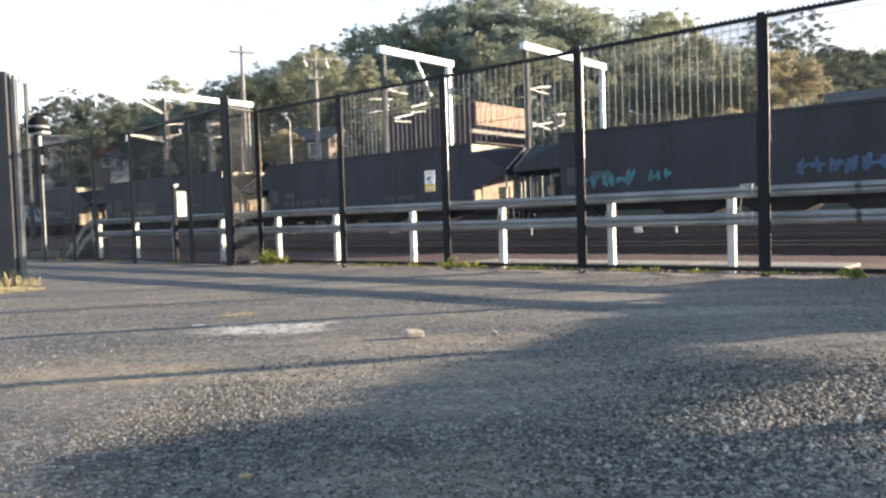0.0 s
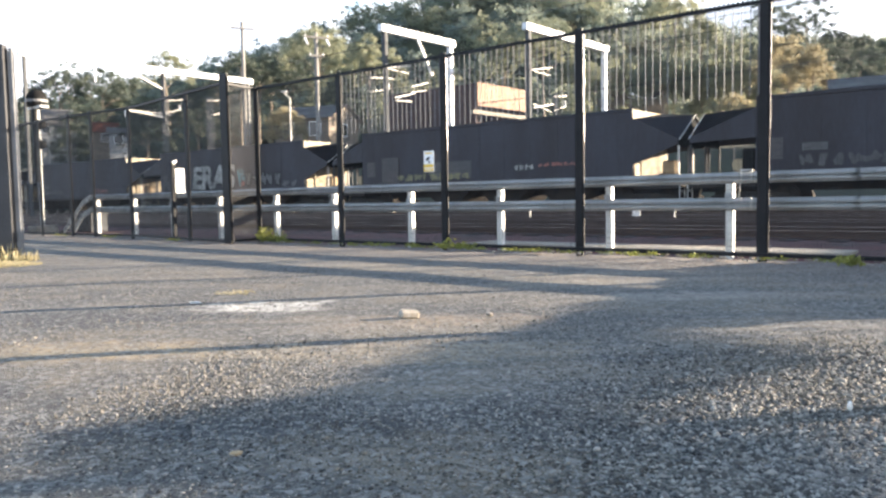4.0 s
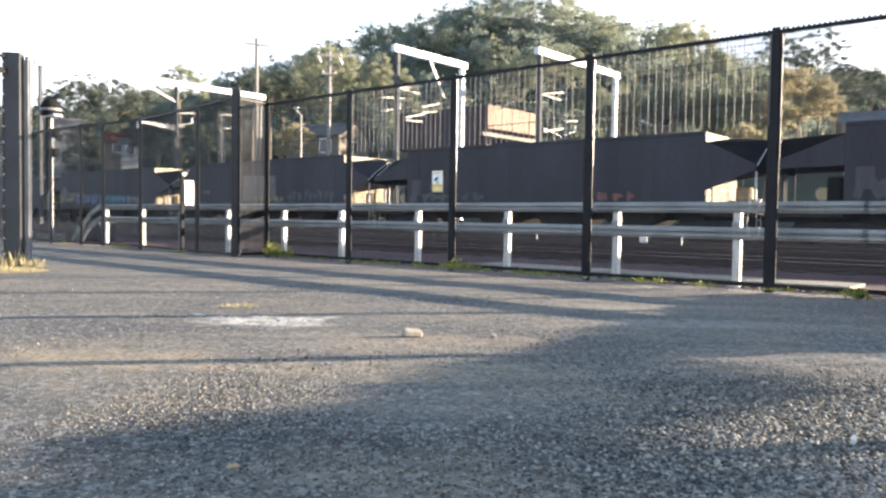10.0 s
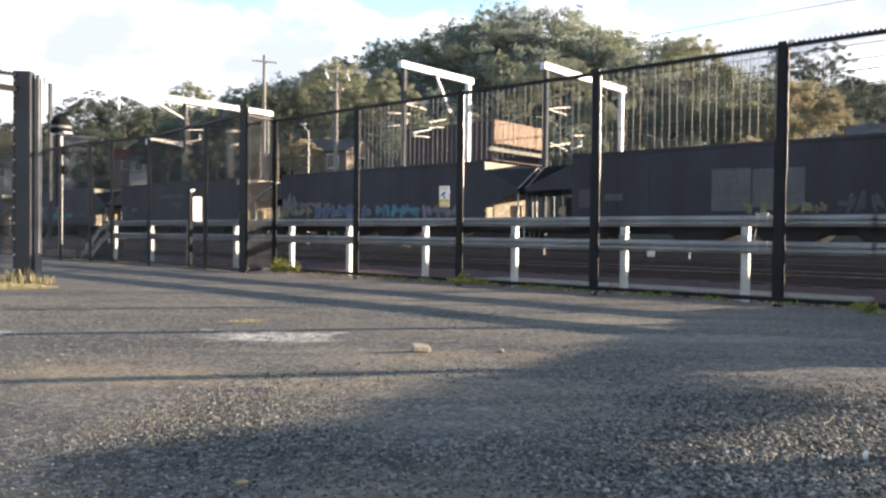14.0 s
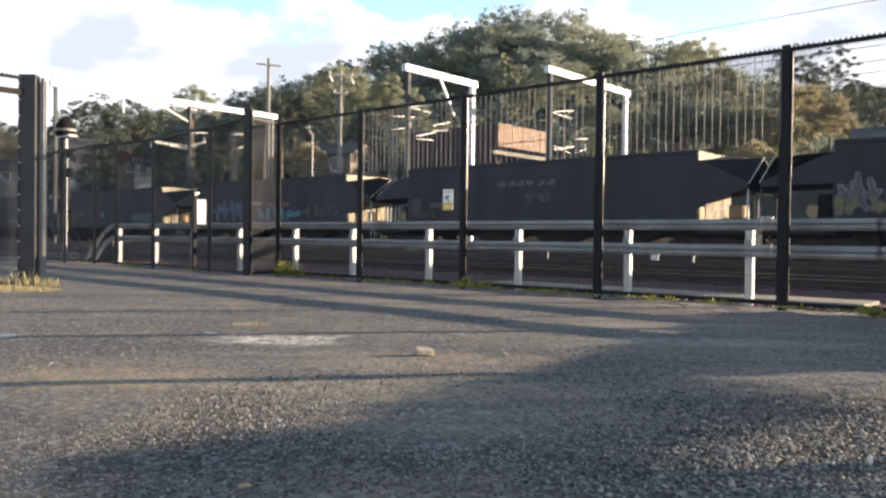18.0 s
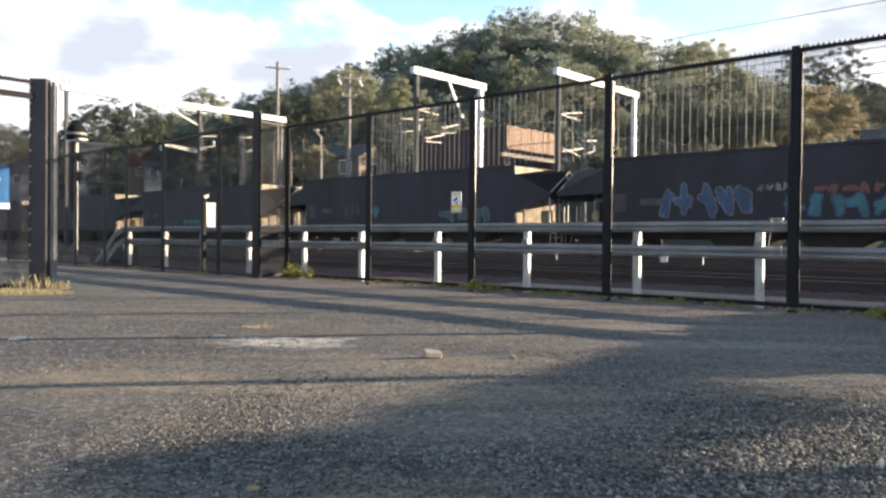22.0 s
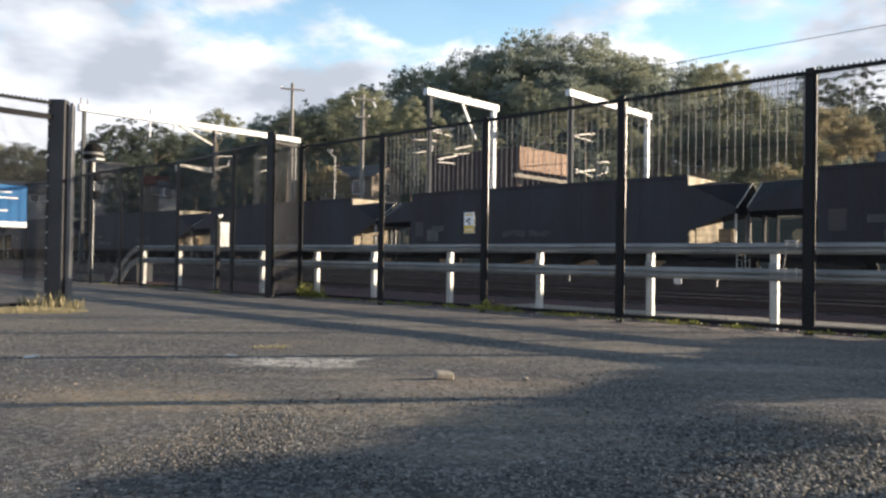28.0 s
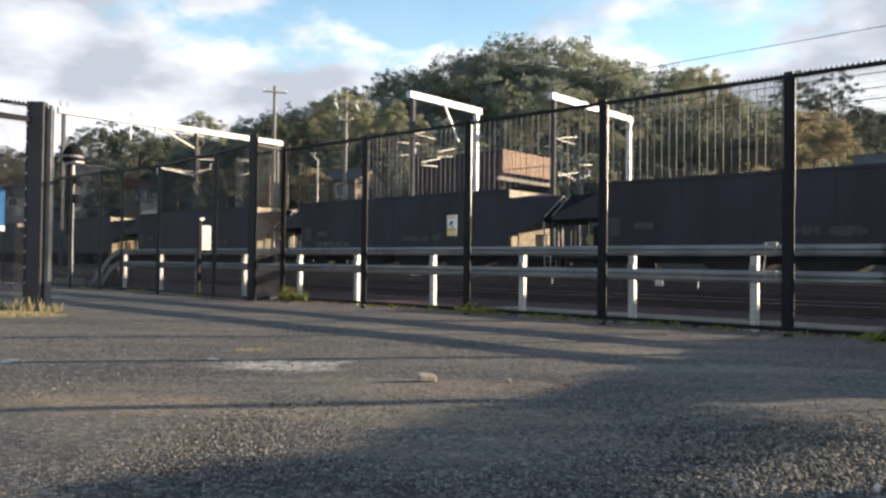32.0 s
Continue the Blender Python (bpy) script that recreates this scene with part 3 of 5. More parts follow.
def fence_panel(parent, a, b, height=3.0, rods=False, z0=0.06, wire=0.0015, wire_mat=None):
    """A security mesh panel between two posts: dense wires, top rail with a serrated edge, bottom rail."""
    a, b = Vector((*a, 0)), Vector((*b, 0))
    d = b - a
    length = d.length
    m = Matrix.Translation(a) @ Matrix.Rotation(math.atan2(d.y, d.x), 4, "Z")
    inv = m
    vs, fs = [], []

    def strip(x0, x1, y, zz0, zz1):
        k = len(vs)
        vs.extend([(x0, y, zz0), (x1, y, zz0), (x1, y, zz1), (x0, y, zz1)])
        fs.append((k, k + 1, k + 2, k + 3))

    n = int(length / 0.0135)
    for i in range(1, n):
        x = length * i / n
        strip(x - wire, x + wire, 0.0, z0, height - 0.02)
    k = int(height / 0.076)
    for i in range(1, k):
        z = z0 + (height - z0) * i / k
        strip(0, length, 0.004, z - 0.0011, z + 0.0011)
    me = bpy.data.meshes.new("mesh_infill")
    me.from_pydata(vs, [], fs)
    me.materials.append(wire_mat or M_WIRE)
    me.transform(inv)
    ob = new("mesh_infill", me)
    ob.parent = parent
    bm = B()
    box(bm, 0, length, -0.02, 0.03, height - 0.06, height - 0.02)
    for i in range(int(length / 0.055)):
        x = 0.03 + i * 0.055
        bmesh.ops.create_cone(bm, segments=4, radius1=0.018, radius2=0.002, depth=0.034, matrix=Matrix.Translation((x, 0, height - 0.004)))
    bm.transform(inv)
    part("top_rail", bm, M_FENCE, parent)
    bm = B()
    box(bm, 0, length, -0.02, 0.03, 0.02, 0.07)
    bm.transform(inv)
    part("bottom_rail", bm, M_FENCE, parent)
    if rods:
        count = int(length / 0.1)
        for i in range(count):
            bm = B()
            rod(bm, (0.05 + i * 0.1, 0.03, 1.9), (0.05 + i * 0.1, 0.03, height - 0.06), 0.0055, sides=5)
            bm.transform(inv)
            part("rod", bm, M_ROD, parent)


def fence_post(parent, p, height=3.02, w=0.1, turn=None, name="post", deep=0.035, steel=None, glint=False):
    bm = B()
    box(bm, -w / 2, w / 2, -deep / 2, deep / 2, -0.05, height, 0.006)
    box(bm, -w / 2 - 0.02, w / 2 + 0.02, -0.006, 0.006, 0.05, height - 0.05)
    for i in range(9):
        z = 0.25 + i * 0.32
        bmesh.ops.create_cone(bm, cap_ends=True, segments=6, radius1=0.014, radius2=0.014, depth=0.012, matrix=Matrix.Translation((w / 2 - 0.02, -deep / 2 - 0.006, z)) @ Matrix.Rotation(radians(90), 4, "X"))
    place = Matrix.Translation((p[0], p[1], 0)) @ Matrix.Rotation(radians(ALONG if turn is None else turn), 4, "Z")
    bm.transform(place)
    post = part(name, bm, steel or M_FENCE, parent)
    if glint:
        # added pale strip with bolt heads, stands in for the sun's glint along the post
        bm = box(B(), w / 2 + 0.022, w / 2 + 0.03, -0.016, 0.002, 1.5, height - 0.04, 0.002)
        for i in range(10):
            rod(bm, (w / 2 + 0.026, -0.024, 1.55 + i * 0.14), (w / 2 + 0.026, -0.015, 1.55 + i * 0.14), 0.006, sides=6)
        bm.transform(place)
        part("clamp_strip", bm, M_POST_GLINT, post)
    return post


def xy(s, d):
    p = on_line(s, d)
    return (p.x, p.y)


def build_fences():
    f = thing("security_fence", Matrix(), "tall black welded mesh security fence with a serrated top", "fence", "yard fences")
    run = [-6.7, -4.3, -1.9, 0.5, 2.91, 5.33, 7.73, 10.12, 12.5]
    for s in run:
        fence_post(f, xy(s, FENCE_D), glint=s < 8)
    for a, b in zip(run, run[1:]):
        fence_panel(f, xy(a, FENCE_D), xy(b, FENCE_D), rods=2.5 < a < 7.8)
    left = [(12.28, 8.39), (13.94, 8.61), (17.0, 9.01), (18.5, 8.85), (19.46, 8.75), (21.2, 8.74), (23.8, 8.74), (26.2, 8.74)]
    g = thing("gate_fence", Matrix(), "black mesh fence with a dark steel gate post beside the road", "fence", "yard fences")
    for s, d in left[1:]:
        fence_post(g, xy(s, d))
    fence_post(g, xy(*left[0]), 3.14, 0.22, name="gate_post", deep=0.06)
    fence_panel(g, xy(12.5, FENCE_D), xy(*left[0]), wire=0.0028, wire_mat=M_WIRE_DUSTY)
    for a, b in zip(left, left[1:]):
        fence_panel(g, xy(*a), xy(*b), wire=0.0028, wire_mat=M_WIRE_DUSTY)
    h = thing("entrance_fence", Matrix(), "black mesh fence ending in a stout dark steel column", "fence", "yard fences")
    c = Vector((-6.15, 10.95, 0))
    fence_post(h, (c.x, c.y), 3.02, 0.24, 5, name="column", deep=0.16, steel=M_COLUMN)
    fence_post(h, (c.x + 0.19, c.y + 0.02), 2.98, 0.05, 5, name="hinge_post", deep=0.05, steel=M_ROD)
    for i in range(13):
        z = 0.18 + i * 0.225
        bm = rod(B(), (-0.1, -0.095, z), (-0.1, -0.08, z), 0.014, sides=8)
        bm.transform(Matrix.Translation(c) @ Matrix.Rotation(radians(5), 4, "Z"))
        part("bolt_head", bm, M_GRIP, h)
    q = c - N * 2.6
    fence_post(h, (q.x, q.y))
    fence_panel(h, (c.x - 0.07, c.y - 0.08), (q.x, q.y))
    r = q - N * 2.4
    fence_post(h, (r.x, r.y))
    fence_panel(h, (q.x, q.y), (r.x, r.y))
    bm = B()
    box(bm, 0, 2.55, -0.02, 0.03, 2.72, 2.8)
    bm.transform(Matrix.Translation(c) @ Matrix.Rotation(math.atan2(-N.y, -N.x), 4, "Z"))
    part("brace_rail", bm, M_FENCE, h)


build_fences()


# ---- guard rail ----
def build_guard_rail():
    g = thing("guard_rail", line_pose(0, 9.66), "weathered galvanised double guard rail on white-lit posts", "guard rail")
    for z0, z1 in ((0.893, 1.03), (0.56, 0.712)):
        joints = [6.2, 2.0, -2.0, -6.0, -10.0, -14.0, -18.0, -20.3]
        for a, b in zip(joints, joints[1:]):
            bm = B()
            h = z1 - z0
            prof = [(0.0, z0), (-0.012, z0 + 0.02), (-0.05, z0 + 0.035), (-0.05, z0 + h * 0.36), (-0.012, z0 + h * 0.5), (-0.05, z0 + h * 0.64), (-0.05, z1 - 0.035), (-0.012, z1 - 0.02), (0.0, z1)]
            for (y0, za), (y1, zb) in zip(prof, prof[1:]):
                q = [bm.verts.new(v) for v in ((a + 0.03, y0, za), (b - 0.03, y0, za), (b - 0.03, y1, zb), (a + 0.03, y1, zb))]
                bm.faces.new(q)
            bmesh.ops.remove_doubles(bm, verts=bm.verts, dist=0.0005)
            bmesh.ops.solidify(bm, geom=bm.faces[:], thickness=0.004)
            rail = part("beam", bm, M_GALV, g)
    # the ramped end: both beams bend down to the ground
    for z0, z1, end in ((0.893, 1.03, -21.9), (0.56, 0.712, -21.3)):
        bm = B()
        for a, b in zip([(-20.26, z0, z1), (-20.75, z0 - 0.16, z1 - 0.16)], [(-20.75, z0 - 0.16, z1 - 0.16), (end, -0.03, 0.1)]):
            q = [bm.verts.new(v) for v in ((a[0], -0.045, a[1]), (b[0], -0.045, b[1]), (b[0], -0.045, b[2]), (a[0], -0.045, a[2]))]
            bm.faces.new(q)
        bmesh.ops.remove_doubles(bm, verts=bm.verts, dist=0.0005)
        bmesh.ops.solidify(bm, geom=bm.faces[:], thickness=0.03)
        part("end_ramp", bm, M_GALV, g)
    for s in (-2.2, -0.35, 1.55, 3.45, 5.12, 6.99, 8.87, 10.81, 12.54, 14.5, 16.42, 18.17, 20.1):
        bm = B()
        box(bm, -s - 0.045, -s + 0.045, 0.012, 0.1, -0.06, 0.93, 0.006)
        post = part("post", bm, M_GALV_POST, g)
        bm = B()
        box(bm, -s - 0.05, -s + 0.05, -0.02, 0.012, 0.56, 0.78, 0.005)
        part("bracket", bm, M_GALV, post)
        bm = B()
        for z in (0.635, 0.96):
            rod(bm, (-s, -0.062, z), (-s, -0.05, z), 0.022, sides=6)
        part("bolt", bm, M_GALV, post)
    part("reflector", box(B(), -4.74, -4.63, -0.03, -0.015, 0.485, 0.56, 0.004), M_WHITE, g, "small white reflector plate")
    for x in (-6.4, -4.15, -3.0, -1.2, 0.4):
        bm = B()
        rod(bm, (x, -0.02, 0.47), (x, -0.02, 0.58), 0.012, sides=6)
        part("hanging_bolt", bm, M_GRIP, g)
    # a bracket with a hanging cable at the nearer post
    bm = B()
    for x in (-3.28, -3.16):
        rod(bm, (x, -0.058, 1.05), (x, -0.058, 0.94), 0.008, sides=5)
        rod(bm, (x, -0.058, 0.72), (x, -0.058, 0.6), 0.008, sides=5)
    rod(bm, (-3.3, -0.058, 1.05), (-3.14, -0.058, 1.05), 0.012, sides=6)
    rod(bm, (-3.28, -0.058, 0.94), (-3.31, -0.058, 0.72), 0.005, sides=5)
    part("tie_wire", bm, M_GRIP, g)


build_guard_rail()


# ---- overhead line gantries ----
def lattice(bm, a, b, w, bays):
    """A four-cornered lattice mast from a to b."""
    a, b = Vector(a), Vector(b)
    for dx in (-w, w):
        for dy in (-w, w):
            rod(bm, a + Vector((dx, dy, 0)), b + Vector((dx, dy, 0)), 0.035, sides=4)
    for i in range(bays):
        p, q = a.lerp(b, i / bays), a.lerp(b, (i + 1) / bays)
        for dx, dy, ex, ey in ((-w, -w, w, -w), (w, -w, w, w), (w, w, -w, w), (-w, w, -w, -w)):
            rod(bm, p + Vector((dx, dy, 0)), q + Vector((ex, ey, 0)), 0.02, sides=4)


def cantilever(parent, y, z, reach, x=0.0, drop=0.7):
    bm = B()
    rod(bm, (x, y, z), (x, y + reach, z + 0.35), 0.045, sides=6)
    rod(bm, (x, y, z - drop), (x, y + reach * 0.9, z - 0.1), 0.035, sides=6)
    part("registration_arm", bm, M_GRIP, parent)
    bm = B()
    for k in range(4):
        bmesh.ops.create_cone(bm, cap_ends=True, segments=10, radius1=0.07, radius2=0.04, depth=0.05, matrix=Matrix.Translation((x, y + 0.2 + k * 0.06, z + 0.02 + k * 0.012)) @ Matrix.Rotation(radians(80), 4, "X"))
    part("insulator", bm, M_WHITE, parent)


def gantry(s, d0, d1, top=10.1, thin=False):
    g = thing("overhead_gantry", line_pose(s, 0), "pale grey steel portal gantry over the tracks", "gantry", "overhead line gantries")
    bm = B()
    box(bm, -0.16, 0.16, d0 - 0.35, d1 + 0.35, top - 0.38, top, 0.02)
    for i in range(int((d1 - d0) / 1.2)):
        box(bm, -0.175, 0.175, d0 + 0.6 + i * 1.2, d0 + 0.66 + i * 1.2, top - 0.39, top + 0.008)
    part("beam", bm, M_GANTRY, g)
    # the near leg is a darker grey than the far one
    for d, half, paint in ((d0, 0.1 if thin else 0.12, M_LATTICE), (d1, 0.08 if thin else 0.135, M_MAST if thin else M_GANTRY)):
        bm = B()
        box(bm, -half, half, d - half, d + half, -0.1, top - 0.38, 0.02)
        leg = part("leg", bm, paint, g)
        bm = B()
        box(bm, -0.35, 0.35, d - 0.35, d + 0.35, -0.1, 0.12, 0.02)
        part("base_plate", bm, M_CONCRETE, leg)
    return g


ga = gantry(28.7, 29.6, 35.0, 9.97)
cantilever(ga, 29.7, 7.75, 1.9, 0.0, 0.02)
cantilever(ga, 30.3, 6.25, 1.5, 0.0, 0.15)
cantilever(ga, 31.6, 6.95, 1.4, 0.0, 0.3)
bm = B()
rod(bm, (0, 32.2, 9.6), (0, 33.4, 7.75), 0.07, sides=6)
part("stay_insulator", bm, M_WHITE, ga)
gb = gantry(23.1, 34.75, 43.1, 10.0)
cantilever(gb, 34.9, 7.6, 2.2, 0.0, 0.02)
cantilever(gb, 35.2, 5.6, 2.0, 0.0, -0.2)
gc = gantry(48.0, 19.2, 34.9, 9.9, thin=True)
bm = B()
rod(bm, (0, 28.0, 9.55), (0, 28.0, 6.2), 0.15, sides=4)
part("drop_post", bm, M_LATTICE, gc)
for z, reach, dip in ((8.45, -2.9, 1.2), (6.6, -2.7, 0.3)):
    bm = B()
    rod(bm, (0, 28.0, z), (0, 28.0 + reach, z + dip), 0.085, sides=6)
    rod(bm, (0, 28.0 + reach, z + dip), (0, 28.6, z + dip * 0.75), 0.05, sides=6)
    part("registration_arm", bm, M_GRIP, gc)
    bm = B()
    for k in range(4):
        bmesh.ops.create_cone(bm, cap_ends=True, segments=10, radius1=0.12, radius2=0.07, depth=0.08, matrix=Matrix.Translation((0, 28.0 + reach, z + dip - 0.1 - k * 0.1)))
    part("insulator", bm, M_WHITE, gc)
for d in (19.0, 19.4, 23.4):
    bm = B()
    rod(bm, (0, d, 9.85), (0, d, 10.3), 0.04, sides=5)
    part("wire_pin", bm, M_MAST, gc)
bm = B()
rod(bm, (0, 23.4, 9.6), (0, 23.4, 8.5), 0.06, sides=6)
part("drop_post", bm, M_GANTRY, gc)


# ---- coal train ----
WAGON_D, PITCH = 24.5, 17.366
WAGON_W = 2.9
TRAIN = (1.6679, -6.09670, 0.007836, -0.0013263, 0.000020463)   # place, speed and the slow gain of speed


AXLES = []


def build_wagon():
    """A bogie hopper wagon. x: the way of travel, 0 at its leading end wall; y: across, 0 at the side that faces the yard."""
    w = thing("hopper_wagon", line_pose(-80, WAGON_D), "grimy dark grey coal hopper wagon with graffiti", "rail wagon", "wagons of the coal train")
    z0, z1, x0 = 1.12, 3.66, -13.25
    hx, eave, apex = 1.6, 2.6, 3.5
    outline = [(0, z0), (0, z1), (x0, z1), (x0, z0)]
    for y0, y1 in ((0.0, 0.05), (WAGON_W - 0.05, WAGON_W)):
        part("side_sheet", prism(B(), outline, y0, y1), M_WAGON, w)
    part("end_wall", box(B(), -0.05, 0.0, 0.052, WAGON_W - 0.052, z0, 2.7), M_WAGON_MUD, w, "mud-stained tan lower end wall")
    part("end_wall", box(B(), -0.05, 0.0, 0.052, WAGON_W - 0.052, 2.7, z1 + 0.06), M_WAGON_END, w, "dusty cream upper end wall")
    part("end_wall", box(B(), x0, x0 + 0.06, 0.052, WAGON_W - 0.052, z0, z1), M_WAGON, w)
    for y in (-0.035, WAGON_W - 0.065):
        part("top_chord", box(B(), x0, 0.0, y, y + 0.1, z1 - 0.03, z1 + 0.09, 0.015), M_WAGON, w)
    bm = B()
    box(bm, x0 + 0.08, -0.06, 0.06, WAGON_W - 0.06, z1 - 0.55, z1 - 0.3)
    part("coal_load", bm, M_BLACK, w, "black coal load below the rim")
    for i in range(11):
        x = -0.6 - i * 1.2
        part("side_rib", box(B(), x - 0.03, x + 0.03, -0.009, 0.0, z0, z1 - 0.035, 0.006), M_WAGON, w)
    panel = part("data_panel", box(B(), -11.9, -11.2, -0.022, -0.015, 2.03, 2.25), M_G_GREY, w, "small pale data panel")
    for z in (2.08, 2.14, 2.2):
        part("text_bar", box(B(), -11.85, -11.28, -0.026, -0.0222, z - 0.015, z + 0.015), M_G_DIM, panel)
    part("repair_plate", box(B(), -12.95, -12.45, -0.012, -0.002, 1.8, 2.45), M_G_BROWN, w, "brownish repair plate")
    part("side_sill", box(B(), x0 + 0.02, -0.02, -0.03, 0.0, z0 - 0.02, z0 + 0.12, 0.01), M_UNDER, w)
    # end hoods: a low gable roof over each end platform, closed by a black sheet under its front edge
    back = [(0.0, z1 - 0.27), (2.2, z1 + 0.05), (WAGON_W, z1 - 0.15)]
    pts = [(0.12, eave), (1.45, apex), (2.78, eave)]
    for e, g, hx in ((x0, -1, 2.15), (0.0, 1, 1.6)):
        bm = B()
        for i in range(2):
            q = [bm.verts.new(v) for v in ((e + g * 0.004, *back[i]), (e + g * hx, *pts[i]), (e + g * hx, *pts[i + 1]), (e + g * 0.004, *back[i + 1]))]
            bm.faces.new(q)
        bmesh.ops.solidify(bm, geom=bm.faces[:], thickness=0.03)
        bmesh.ops.recalc_face_normals(bm, faces=bm.faces)
        part("end_hood", bm, M_WAGON, w)
        bm = B()
        q = [bm.verts.new((e + g * (hx - 0.03), y, z)) for y, z in [(0.14, eave - 0.03), (1.45, apex - 0.04), (2.76, eave - 0.03), (2.72, 2.36), (0.18, 2.36)]]
        bm.faces.new(q)
        bmesh.ops.solidify(bm, geom=bm.faces[:], thickness=0.02)
        part("hood_front", bm, M_BLACK, w, "black front sheet of the hood")
        for near in (True, False):
            foot = 2.5 if g < 0 else 1.83 if near else 2.3
            bm = prism(B(), [(0.004, foot), (0.004, back[0][1] + 0.03), (hx - 0.02, eave + 0.035), (hx - 0.02, 2.46)], 0.0, 0.02)
            for v in bm.verts:
                v.co.y += 0.1 * v.co.x / hx - 0.01
                v.co.x = e + g * v.co.x
                if not near:
                    v.co.y = WAGON_W - v.co.y
            bmesh.ops.recalc_face_normals(bm, faces=bm.faces)
            part("hood_side", bm, M_WAGON, w)
        for a, b in ((0, 1), (1, 2)):
            bm = B()
            rod(bm, (e + g * (hx + 0.02), *pts[a]), (e + g * (hx + 0.02), *pts[b]), 0.02, sides=5)
            part("hood_edge", bm, M_GRIP if a == 0 else M_MAST, w)
        # platform posts under the hood: a bright one at the yard side, duller ones behind it
        for x, y, r, paint in ((hx - 0.02, 0.16, 0.035, M_GRIP), (hx - 0.1, 1.25, 0.05, M_MAST), (hx - 0.1, 1.55, 0.03, M_GRIP), (hx - 0.02, 2.7, 0.035, M_MAST)):
            bm = B()
            rod(bm, (e + g * x, y, 1.05), (e + g * x, y, 2.4), r, sides=6)
            part("platform_post", bm, paint if g > 0 else M_LATTICE, w)
        bm = B()
        box(bm, min(e, e + g * (hx + 0.1)), max(e, e + g * (hx + 0.1)), 0.1, WAGON_W - 0.1, 0.98, 1.1, 0.01)
        part("platform", bm, M_UNDER, w)
        bm = B()
        for y in (0.1, 0.5):
            rod(bm, (e + g * (hx + 0.05), y, 0.35), (e + g * (hx + 0.05), y, 1.3), 0.018, sides=5)
        for z in (0.4, 0.65, 0.9):
            rod(bm, (e + g * (hx + 0.05), 0.1, z), (e + g * (hx + 0.05), 0.5, z), 0.016, sides=5)
        part("step_ladder", bm, M_GRIP, w)
        bm = B()
        rod(bm, (e + g * (hx + 0.02), 1.2, 0.95), (e + g * (hx + 0.08), 1.1, 0.62), 0.03, sides=6)
        rod(bm, (e + g * (hx + 0.08), 1.1, 0.62), (e + g * (hx + 0.14), 1.2, 0.6), 0.03, sides=6)
        rod(bm, (e + g * (hx + 0.14), 1.2, 0.6), (e + g * (hx + 0.14), 1.2, 0.48), 0.05, sides=8)
        part("brake_hose", bm, M_TAN, w)
    # underframe
    hx = 1.6
    bm = B()
    box(bm, x0 - 2.25, hx + 0.1, WAGON_W / 2 - 0.25, WAGON_W / 2 + 0.25, 0.85, 1.12, 0.01)
    part("underframe", bm, M_UNDER, w)
    for i in range(3):
        xa = x0 + 3.3 + i * 2.9
        part("hopper_chute", prism(B(), [(xa, 1.12), (xa + 2.5, 1.12), (xa + 1.7, 0.42), (xa + 0.8, 0.42)], 0.5, WAGON_W - 0.5), M_UNDER, w)
    # brake gear on the platforms
    bm = B()
    box(bm, 0.75, 1.2, 0.7, 1.15, 1.5, 1.95, 0.05)
    rod(bm, (0.82, 0.9, 1.1), (0.82, 0.9, 1.55), 0.05, sides=8)
    rod(bm, (1.12, 0.9, 1.1), (1.12, 0.9, 1.55), 0.05, sides=8)
    part("brake_valve", bm, M_TAN, w)
    bm = B()
    rod(bm, (0.25, 1.7, 1.35), (0.25, 2.4, 1.35), 0.2, sides=14)
    part("air_reservoir", bm, M_UNDER, w)
    bm = B()
    rod(bm, (x0 - 0.7, 0.5, 1.7), (x0 - 0.7, 1.0, 1.7), 0.2, sides=14)
    for y in (0.6, 0.9):
        box(bm, x0 - 0.78, x0 - 0.62, y - 0.04, y + 0.04, 1.1, 1.55)
    part("brake_cylinder", bm, M_TAN, w)
    bm = B()
    box(bm, x0 - 0.55, x0 - 0.15, 0.4, 1.1, 1.1, 2.2, 0.05)
    part("brake_rigging", bm, M_BLACK, w)
    for xe, sgn in ((hx + 0.1, 1), (x0 - 2.25, -1)):
        bm = B()
        box(bm, min(xe, xe + sgn * 0.08), max(xe, xe + sgn * 0.08), WAGON_W / 2 - 0.1, WAGON_W / 2 + 0.1, 0.86, 1.06, 0.03)
        part("coupler", bm, M_UNDER, w)
    # bogies
    for xb in (0.2, x0 - 0.2):
        bm = B()
        for y in (0.22, WAGON_W - 0.3):
            prism(bm, [(xb - 1.25, 0.52), (xb - 1.25, 0.72), (xb - 0.5, 0.84), (xb + 0.5, 0.84), (xb + 1.25, 0.72), (xb + 1.25, 0.52), (xb + 0.6, 0.5), (xb + 0.4, 0.32), (xb - 0.4, 0.32), (xb - 0.6, 0.5)], y, y + 0.1)
            for k in (-0.2, 0, 0.2):
                rod(bm, (xb + k, y - 0.02, 0.42), (xb + k, y - 0.02, 0.72), 0.06, sides=8)
        box(bm, xb - 0.2, xb + 0.2, 0.3, WAGON_W - 0.3, 0.55, 0.8)
        bogie = part("bogie", bm, M_UNDER, w)
        for k in (-0.88, 0.88):
            bm = B()
            for y in (WAGON_W / 2 - 0.79, WAGON_W / 2 + 0.66):
                rod(bm, (0, y, 0), (0, y + 0.13, 0), 0.46, sides=20)
                for i in range(6):
                    a = i * math.pi / 3
                    rod(bm, (0.3 * math.cos(a), y - 0.012, 0.3 * math.sin(a)), (0.3 * math.cos(a), y, 0.3 * math.sin(a)), 0.035, sides=6)
            rod(bm, (0, 0.3, 0), (0, WAGON_W - 0.3, 0), 0.08, sides=10)
